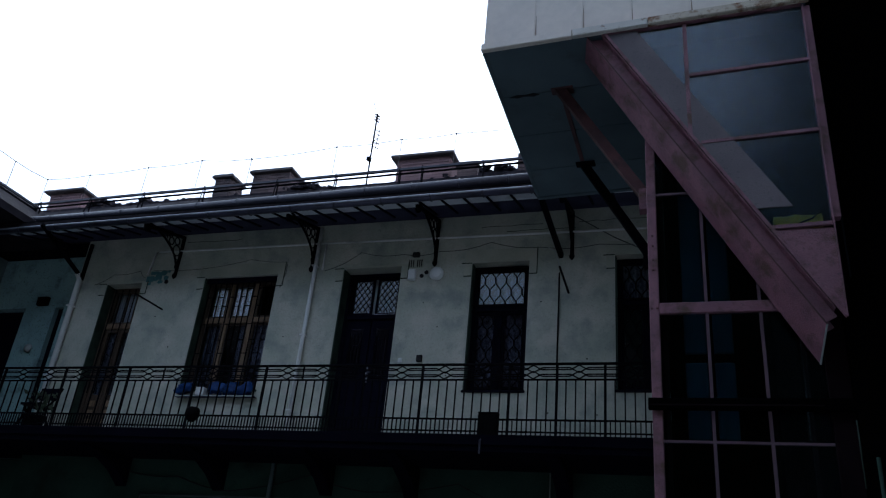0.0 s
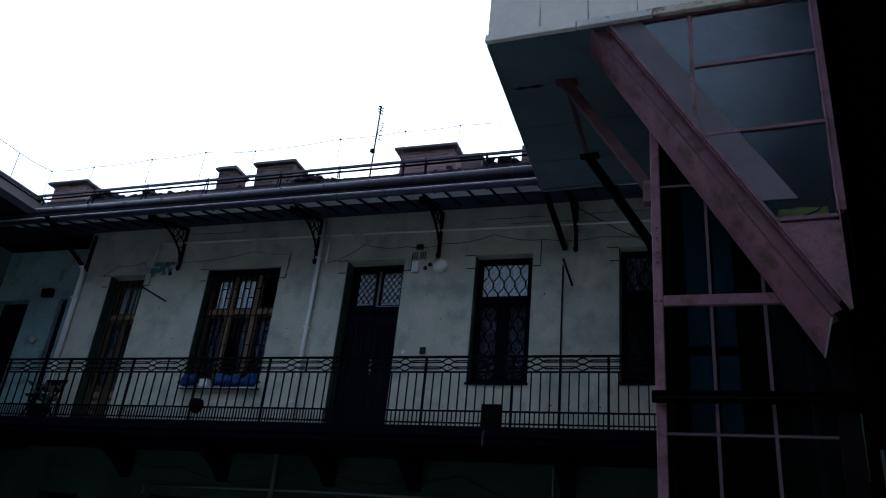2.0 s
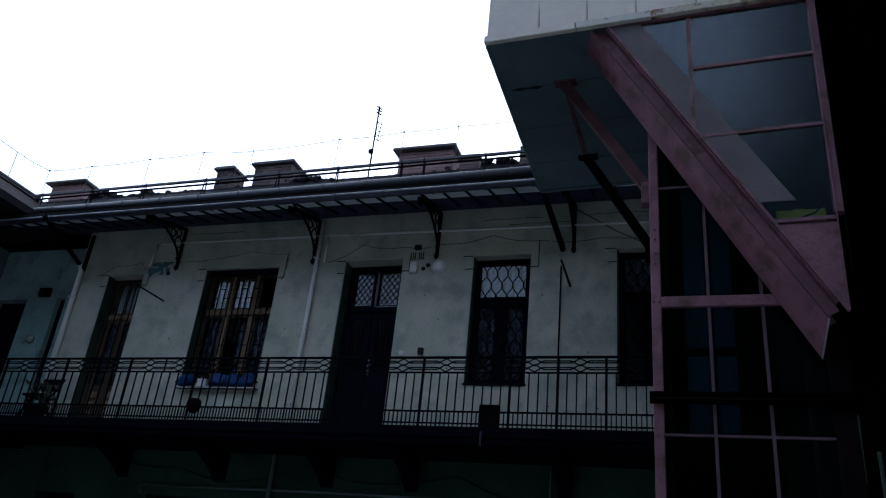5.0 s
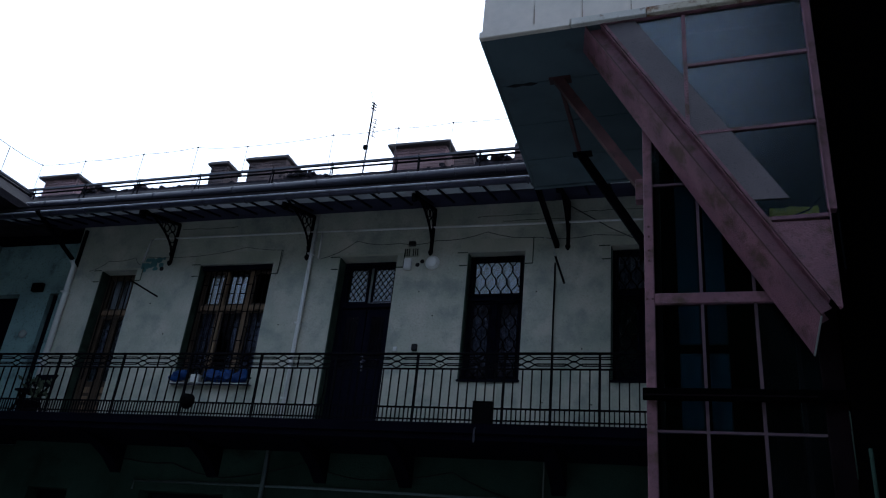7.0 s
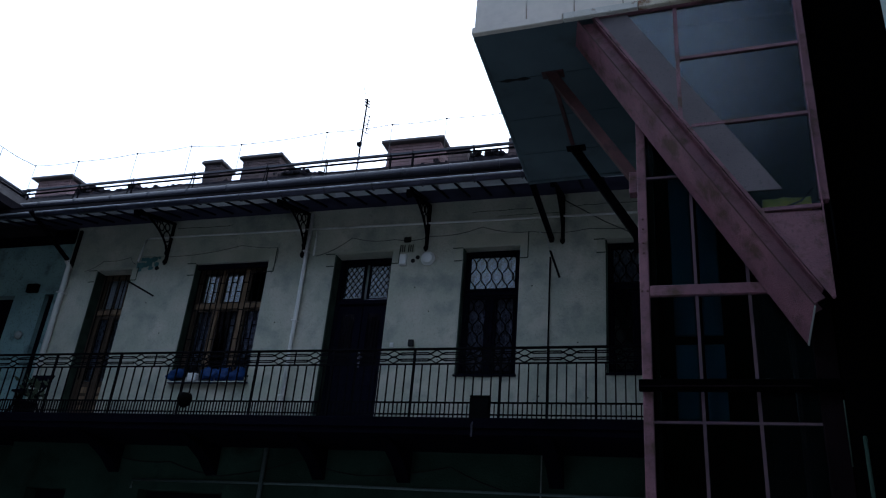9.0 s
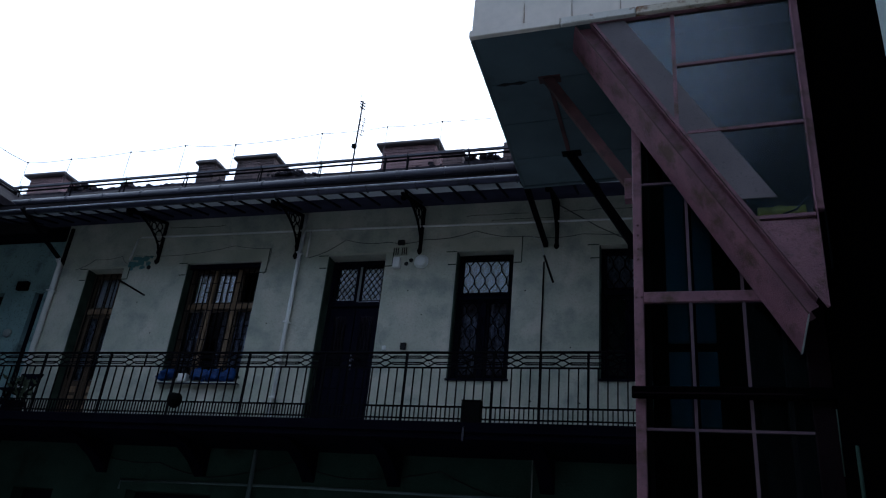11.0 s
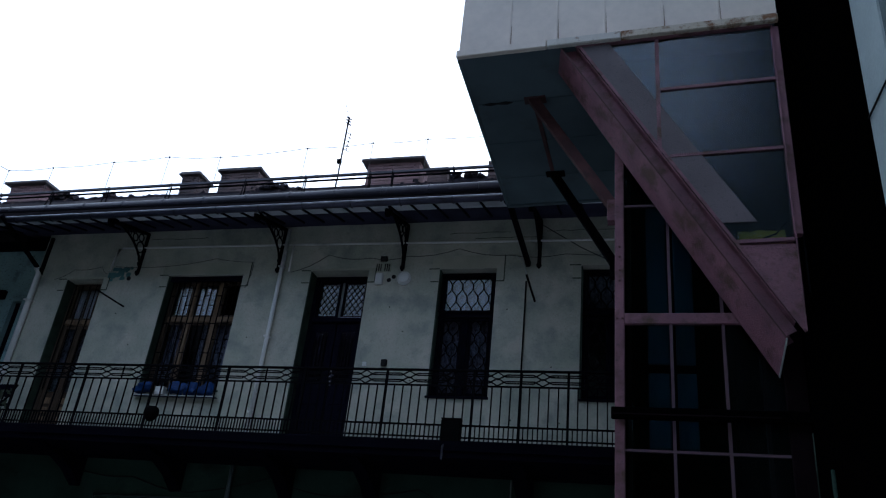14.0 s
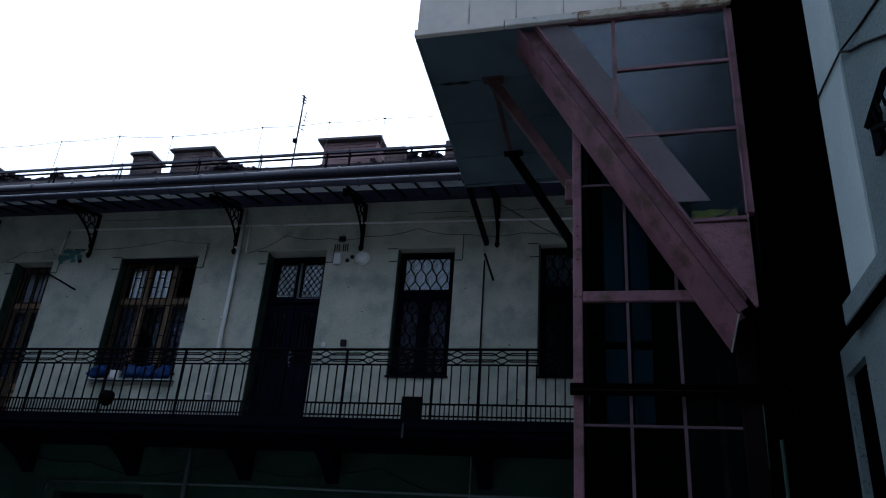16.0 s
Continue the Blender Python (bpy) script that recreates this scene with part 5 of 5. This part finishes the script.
# ---- lift: overhanging white cabin ----
# Top runs far out of view so the cabin shades the facade's right.
CX0, CX1, CY1, CZ, CTOP = -2.10, 1.27, 9.92, 7.55, 13.4
cabin = thing("lift_cabin", "overhanging lift-head cabin clad in rust-stained white sheet metal", "lift cabin", at=(CX0, LIFT_Y, CZ))
bm = B()
box(bm, CX0 + 0.02, CX1 - 0.02, LIFT_Y + 0.02, CY1 - 0.02, CZ + 0.05, CTOP)
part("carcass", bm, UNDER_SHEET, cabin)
seams = [CX0, -1.53, -1.0, -0.48, 0.13, 0.7, CX1]
for a, b in zip(seams, seams[1:]):
    bm = box(B(), a + 0.004, b - 0.004, LIFT_Y, LIFT_Y + 0.018, CZ + 0.105, CTOP, 0.003)
    p = part("front_panel", bm, WHITE_SHEET, cabin)
    if b < CX1:
        part("cover_strip", box(B(), b - 0.011, b + 0.011, LIFT_Y - 0.006, LIFT_Y - 0.001, CZ + 0.107, CTOP, 0.002), WHITE_SHEET, p)
        part("rust_run", prism(B(), [(b + 0.017, CZ + 0.11), (b + 0.03, CZ + 0.11), (b + 0.022, CZ + 0.38), (b + 0.018, CZ + 0.42)], LIFT_Y - 0.003, LIFT_Y - 0.0005), RUST, p)
ys = [LIFT_Y, 7.49, 8.33, 9.17, CY1]
for a, b in zip(ys, ys[1:]):
    part("side_panel", box(B(), CX0 - 0.0, CX0 + 0.018, a + 0.004, b - 0.004, CZ + 0.105, CTOP, 0.003), WHITE_SHEET, cabin)
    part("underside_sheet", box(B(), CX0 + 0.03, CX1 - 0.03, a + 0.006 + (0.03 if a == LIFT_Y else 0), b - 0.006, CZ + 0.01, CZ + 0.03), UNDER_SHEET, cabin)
part("lip", box(B(), -1.096, -0.304, LIFT_Y - 0.035, LIFT_Y + 0.03, CZ, CZ + 0.1, 0.01), RUST_SPOTTED, cabin, "rust-spotted white edge strip")
part("lip", box(B(), CX0 - 0.02, -1.1, LIFT_Y - 0.035, LIFT_Y + 0.03, CZ, CZ + 0.1, 0.01), WHITE_SHEET, cabin)
part("lip", box(B(), -0.3, CX1, LIFT_Y - 0.035, LIFT_Y + 0.03, CZ, CZ + 0.1, 0.01), RUST_SHEET, cabin, "rusted white edge strip")
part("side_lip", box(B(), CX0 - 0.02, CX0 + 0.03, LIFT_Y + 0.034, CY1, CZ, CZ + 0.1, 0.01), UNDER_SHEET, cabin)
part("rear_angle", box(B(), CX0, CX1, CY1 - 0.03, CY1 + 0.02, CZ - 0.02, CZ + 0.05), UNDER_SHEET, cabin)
part("roof_sheet", box(B(), CX0 - 0.1, CX1 + 0.03, LIFT_Y - 0.1, CY1 + 0.1, CTOP + 0.002, CTOP + 0.06), ZINC, cabin)
# torn dark slot at a seam of the underside
slot = [(-2.0, 0), (-1.9, 0.03), (-1.81, 0.012), (-1.7, 0.035), (-1.62, 0.008), (-1.7, -0.03), (-1.8, -0.012), (-1.9, -0.03)]
bm = B()
a = [bm.verts.new((x, 7.5 + d, CZ + 0.009)) for x, d in slot]
b = [bm.verts.new((x, 7.5 + d, CZ + 0.004)) for x, d in slot]
bm.faces.new(a)
bm.faces.new(b[::-1])
for i in range(8):
    bm.faces.new((a[(i + 1) % 8], a[i], b[i], b[(i + 1) % 8]))
part("torn_slot", bm, CABLE, cabin)

# ---- lift: shaft frame and glazing ----
shaft = thing("lift_shaft", "glazed lift shaft in a faded red steel frame", "lift shaft", at=(0.45, SHAFT_Y, 0))
PX = (-0.392, -0.302)
bm = box(B(), PX[0], PX[1], SHAFT_Y, SHAFT_Y + 0.09, 0, CZ - 0.002, 0.006)
corner = part("corner_post", bm, PINK, shaft)
me = mesh_of(lathe(B(), [(0.012, 0), (0.012, 0.006), (0.006, 0.011)], (0, 0, 0), 8, "Y"), PINK_DARK, "rivet")
for z in (5.28, 5.17, 5.02, 4.91):
    piece("rivet", me, corner, Matrix.Translation((-0.345, SHAFT_Y, z)))
for x in (-0.37, -0.32):
    piece("rivet", me, corner, Matrix.Translation((x, SHAFT_Y, 4.51)))
part("corner_post", box(B(), 1.06, 1.24, SHAFT_Y, SHAFT_Y + 0.09, 0, CZ - 0.002, 0.006), RED_SHADED, shaft)
for x in (-0.395, 1.15):
    part("rear_post", box(B(), x, x + 0.09, 9.2, 9.29, 0, CZ - 0.002), PINK_DARK, shaft)
MX = [0.121, 0.583]
for x in MX:
    part("mullion", box(B(), x - 0.014, x + 0.014, SHAFT_Y + 0.016, SHAFT_Y + 0.06, 0, CZ - 0.01), PINK_SHADED, shaft)
part("transom", box(B(), PX[1] + 0.002, 1.058, SHAFT_Y - 0.004, SHAFT_Y + 0.07, 4.457, 4.565, 0.006), PINK, shaft)
part("floor_beam", box(B(), PX[0] - 0.03, 1.25, SHAFT_Y - 0.07, SHAFT_Y - 0.006, 3.53, 3.632, 0.006), DEEP_SHADE, shaft, "dark floor-edge beam")
part("beam_flange", box(B(), PX[0] - 0.03, 1.0, SHAFT_Y - 0.078, SHAFT_Y - 0.072, 3.56, 3.574), RED_SHADED, shaft)
for z in (3.265, 2.2, 1.1, 5.755):
    part("glazing_bar", box(B(), PX[1] + 0.002, 1.058, SHAFT_Y + 0.014, SHAFT_Y + 0.058, z - 0.011, z + 0.011), PINK_SHADED, shaft)
cols = [PX[1]] + MX + [1.06]
rows = [0.02, 1.1, 2.2, 3.265, 4.457, 4.565, 5.755, CZ - 0.02]
for a, b in zip(cols, cols[1:]):
    for c, d in zip(rows, rows[1:]):
        if (c, d) != (4.457, 4.565):
            ob = part("pane", box(B(), a + 0.003, b - 0.003, SHAFT_Y + 0.03, SHAFT_Y + 0.036, c + 0.003, d - 0.003), WIRED_LOW, shaft)
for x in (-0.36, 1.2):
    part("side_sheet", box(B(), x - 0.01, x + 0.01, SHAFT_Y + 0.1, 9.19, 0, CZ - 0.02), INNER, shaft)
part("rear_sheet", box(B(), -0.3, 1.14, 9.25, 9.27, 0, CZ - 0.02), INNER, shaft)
car = thing("lift_car", "dim teal lift car parked inside the shaft", "lift car", at=(0.1, 8.0, 0))
for a, b in ((-0.095, 0.105), (0.168, 0.344)):
    for c, d in ((3.34, 4.06), (4.15, 6.4)):
        part("door_panel", box(B(), a, b, 7.36, 7.40, c, d, 0.01), TEAL_PANEL, car)
# Car wall in near black for the darkness inside the shaft.
part("car_wall", box(B(), -0.25, 0.95, 7.7, 8.9, 3.1, 6.5, 0.02), DEEP_SHADE, car)
part("guide_rail", box(B(), 0.7, 0.76, 7.5, 7.56, 0, 7.5), IRON, car)

# upper glazed screen, flush with the cabin front, cut off by the great brace
P0, P1 = Vector((-0.78, 7.54)), Vector((1.18, 4.21))
D = (P1 - P0).normalized()
N = Vector((-D.y, D.x))


def clip(poly, off=0.0):
    """What of an outline lies on the upper right of the brace."""
    out = []
    for p, q in zip(poly, poly[1:] + poly[:1]):
        sp, sq = ((Vector(v) - P0).dot(N) - off for v in (p, q))
        if sp >= 0:
            out.append(p)
        if (sp < 0) != (sq < 0):
            f = sp / (sp - sq)
            out.append((p[0] + (q[0] - p[0]) * f, p[1] + (q[1] - p[1]) * f))
    return out


screen = thing("glazed_screen", "wired-glass screen in faded red steel bars", "glazing", at=(1.2, LIFT_Y, 4.2))
YS = LIFT_Y + 0.02
part("right_post", box(B(), 1.195, 1.272, LIFT_Y + 0.034, LIFT_Y + 0.12, 5.14, CZ + 0.018, 0.006), PINK, screen)
part("post_flange", box(B(), 1.2, 1.21, LIFT_Y + 0.01, LIFT_Y + 0.032, 4.21, CZ + 0.018), PINK, screen)
XR = 1.193
for z, x0 in ((6.85, 0.09), (6.026, 0.16), (5.045, 0.7)):
    part("glazing_bar", prism(B(), clip([(x0, z - 0.017), (XR, z - 0.017), (XR, z + 0.017), (x0, z + 0.017)]), YS, YS + 0.04), PINK, screen)
part("head_bar", prism(B(), clip([(-0.8, CZ - 0.016), (XR, CZ - 0.016), (XR, CZ + 0.012), (-0.8, CZ + 0.012)]), YS - 0.005, YS + 0.04), PINK, screen)
part("mullion", prism(B(), clip([(0.045, 5.9), (0.085, 5.9), (0.085, CZ - 0.032), (0.045, CZ - 0.032)]), YS, YS + 0.042), PINK, screen)
part("edge_angle", prism(B(), [tuple(P0 + N * 0.0), tuple(P1), tuple(P1 + N * 0.03), tuple(P0 + N * 0.03)], YS - 0.008, YS - 0.001), PINK, screen)
for x0, x1, z0, z1 in ((-0.8, 0.047, 5.9, CZ - 0.03), (0.083, XR, 6.875, CZ - 0.03), (0.083, XR, 6.045, 6.845), (0.1, XR, 5.065, 6.015)):
    poly = clip([(x0, z0), (x1, z0), (x1, z1), (x0, z1)], 0.004)
    ob = part("pane", prism(B(), poly, YS + 0.018, YS + 0.024), WIRED, screen)
    ob.visible_shadow = False
# Dark sheets added behind the panes to keep the inside unlit.
part("inner_lining", prism(B(), clip([(-0.8, 4.6), (1.3, 4.6), (1.3, CZ - 0.02), (-0.8, CZ - 0.02)], 0.03), YS + 0.33, YS + 0.34), INNER, screen, "dark sheet added behind the wired glass for the shade inside")
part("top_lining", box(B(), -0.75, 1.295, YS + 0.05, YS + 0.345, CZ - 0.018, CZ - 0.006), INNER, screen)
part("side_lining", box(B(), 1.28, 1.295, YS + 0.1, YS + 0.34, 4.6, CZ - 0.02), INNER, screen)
part("infill_sheet", prism(B(), clip([(0.5, 4.2), (1.199, 4.2), (1.199, 5.033), (0.5, 5.033)], 0.004), YS + 0.01, YS + 0.0135), PINK, screen, "faded red sheet infill")
# Plate added for the pale diagonal band reflected in the glass.
k1, k2 = (P0 + N * 0.032, P0 + N * 0.295)
band = [(k.x + D.x / D.y * (z - k.y), z) for k, z in ((k1, 5.27), (k2, 5.27), (k2, 7.515), (k1, 7.515))]
part("stiffener", prism(B(), band, YS + 0.006, YS + 0.014), GREY_BAND, screen, "grey plate added for the pale band reflected in the glass")

# cabin and glazing have settled out of level, lower on the courtyard side
for ob in list(cabin.children_recursive) + [c for c in screen.children_recursive if c.name.split(".")[0] in ("glazing_bar", "head_bar", "pane")]:
    ob.data.transform(Matrix(((1, 0, 0, 0), (0, 1, 0, 0), (0.034, 0, 1, -0.002), (0, 0, 0, 1))))

# the great diagonal brace
brace = thing("diagonal_brace", "heavy faded-red diagonal steel brace under the cabin", "brace", at=(1.1, LIFT_Y, 4.0))
W = 0.15


def profile_bar(prof, s0, s1, ends_at=None):
    """A bar along the brace's line from (across, y) corner points; ends_at gives another (s, across) for each lower corner."""
    bm = B()
    ends = []
    for s in (s0, s1):
        spots = [(s, n) for n, _ in prof]
        if s == s1 and ends_at:
            spots = ends_at
        flat = [P0 + D * u + N * n for u, n in spots]
        ends.append([bm.verts.new((p.x, y, p.y)) for p, (_, y) in zip(flat, prof)])
    bm.faces.new(ends[0])
    bm.faces.new(ends[1][::-1])
    for i in range(len(prof)):
        j = (i + 1) % len(prof)
        bm.faces.new((ends[0][j], ends[0][i], ends[1][i], ends[1][j]))
    return bm


LEN = (P1 - P0).length
part("channel_back", profile_bar([(-W + 0.016, LIFT_Y + 0.11), (-0.016, LIFT_Y + 0.11), (-0.016, LIFT_Y + 0.125), (-W + 0.016, LIFT_Y + 0.125)], -0.06, LEN - 0.05), PINK, brace)
part("web", profile_bar([(-W, LIFT_Y + 0.0365), (-W + 0.014, LIFT_Y + 0.05), (-W - 0.075 + 0.014, 7.03), (-W - 0.075, 7.03)], -0.085, LEN + 0.14,
                        [(LEN - 0.02, -W), (LEN - 0.02, -W + 0.014), (LEN + 0.15, -0.276), (LEN + 0.15, -0.29)]), PINK, brace)
part("inner_flange", profile_bar([(-W - 0.06, 7.015), (0, 7.015), (0, 7.03), (-W - 0.06, 7.03)], -0.07, LEN - 0.05), PINK, brace)
part("upper_lip", profile_bar([(-0.014, LIFT_Y + 0.036), (0, LIFT_Y + 0.036), (0, LIFT_Y + 0.13), (-0.014, LIFT_Y + 0.13)], 0.02, LEN - 0.1), PINK, brace)
part("ridge_seam", profile_bar([(-W - 0.004, LIFT_Y + 0.03), (-W + 0.008, LIFT_Y + 0.03), (-W + 0.008, LIFT_Y + 0.0355), (-W - 0.004, LIFT_Y + 0.0355)], -0.085, LEN - 0.02), PINK_DARK, brace)
a, b = P0 + D * (LEN - 0.012) + N * -W, P0 + D * (LEN + 0.158) + N * -0.288
part("end_plate", bar(B(), (a.x, LIFT_Y + 0.04, a.y), (b.x, 7.03, b.y), 0.014, 0.014), GREY_PIPE, brace, "pale edge at the brace's end")

# two smaller braces behind it
for y, top_x, foot_x, foot_z, material in ((7.5, -1.38, -0.43, 5.98, PINK_DARK), (9.15, -1.33, -0.5, 6.1, IRON)):
    t = thing("small_brace", "slim rusty steel brace under the cabin", "brace", "small cabin braces", at=(foot_x, y, foot_z))
    part("strut", bar(B(), (top_x, y, CZ - 0.03), (foot_x, y, foot_z), 0.11, 0.1, up=(0, 1, 0)), material, t)
    part("head_plate", box(B(), top_x - 0.1, top_x + 0.16, y - 0.07, y + 0.07, CZ - 0.05, CZ + 0.009, 0.006), material, t)
    part("foot_plate", box(B(), foot_x - 0.06, foot_x + 0.065, y - 0.06, y + 0.06, foot_z - 0.2, foot_z + 0.06, 0.006), PINK if y < 8 else IRON, t)
    part("rib", bar(B(), (top_x + 0.02, y + 0.06, CZ - 0.03), (-1.33, 9.05, CZ - 0.03), 0.05, 0.05, up=(0, 0, 1)), material, t) if y < 8 else None

# yellow foam left on the sill inside
bm = B()
n = 14
ring_pts = []
for i in range(n + 1):
    x = 0.73 + 0.4 * i / n
    r = 0.075 + 0.02 * noise.noise((x * 9, 0, 2))
    ring_pts.append([bm.verts.new((x, YS + 0.095 + 0.6 * r * math.cos(a), 5.142 + r * math.sin(a) + 0.015 * noise.noise((x * 14, a, 0)))) for a in [2 * math.pi * k / 10 for k in range(10)]])
for a, b in zip(ring_pts, ring_pts[1:]):
    for k in range(10):
        bm.faces.new((a[k], a[(k + 1) % 10], b[(k + 1) % 10], b[k]))
bm.faces.new(ring_pts[0][::-1])
bm.faces.new(ring_pts[-1])
foam = tagged(smooth(part("foam_roll", bm, YELLOW)), "crumpled yellow foam strip on the screen's inner sill", "foam")
part("inner_sill", box(B(), 0.73, XR, YS + 0.045, YS + 0.3, 5.035, 5.062), PINK, screen)
pipe_thing("cable", "thin dark cable hanging behind the wired glass", [(1.15, YS + 0.05, 5.28), (1.05, YS + 0.05, 5.16), (0.9, YS + 0.05, 5.1), (0.82, YS + 0.05, 5.08)], 0.008, CABLE, "cable")

# ---- cables and bracket on the tall side wing ----
XW = WING_X - 0.03
pipe_thing("cable", "black cable slanting across the pale corner strip", [(XW - 0.005, 6.36, 6.13), (XW - 0.005, 5.9, 6.08), (XW - 0.005, 5.58, 6.04), (XW + 0.02, 5.2, 5.95), (XW + 0.02, 4.74, 5.82), (XW + 0.02, 3.8, 5.55)], 0.01, CABLE, "cable")
pipe_thing("cable", "black cable running along the side wing", [(XW - 0.005, 5.58, 6.04), (XW + 0.015, 5.4, 5.9), (XW + 0.015, 5.15, 5.76), (XW + 0.015, 4.65, 5.43), (XW + 0.015, 3.8, 4.9)], 0.011, CABLE, "cable")
t = thing("wall_bracket", "black iron bracket on the side wing", "bracket", at=(WING_X, 4.9, 5.0))
part("arm", bar(B(), (XW - 0.02, 5.26, 5.08), (XW - 0.06, 4.65, 5.12), 0.05, 0.04), IRON, t)
part("arm", bar(B(), (XW - 0.02, 5.18, 5.0), (XW - 0.06, 4.65, 4.72), 0.04, 0.03), IRON, t)
part("wall_plate", box(B(), WING_X - 0.04, WING_X - 0.001, 5.1, 5.26, 4.82, 5.1), IRON, t)
for k in range(3):
    part("bar", bar(B(), (XW - 0.05, 5.04 - 0.1 * k, 5.08), (XW - 0.05, 5.0 - 0.1 * k, 4.94), 0.016), IRON, t)
pipe_thing("conduit", "pale thin conduit beside the lift shaft", [(1.222, 7.0, 2.9), (1.222, 7.0, 3.44)], 0.006, JAMB)
pipe_thing("conduit", "greenish thin conduit beside the lift shaft", [(1.335, 6.98, 0.0), (1.335, 6.98, 3.14)], 0.016, PLASTER_LOW)
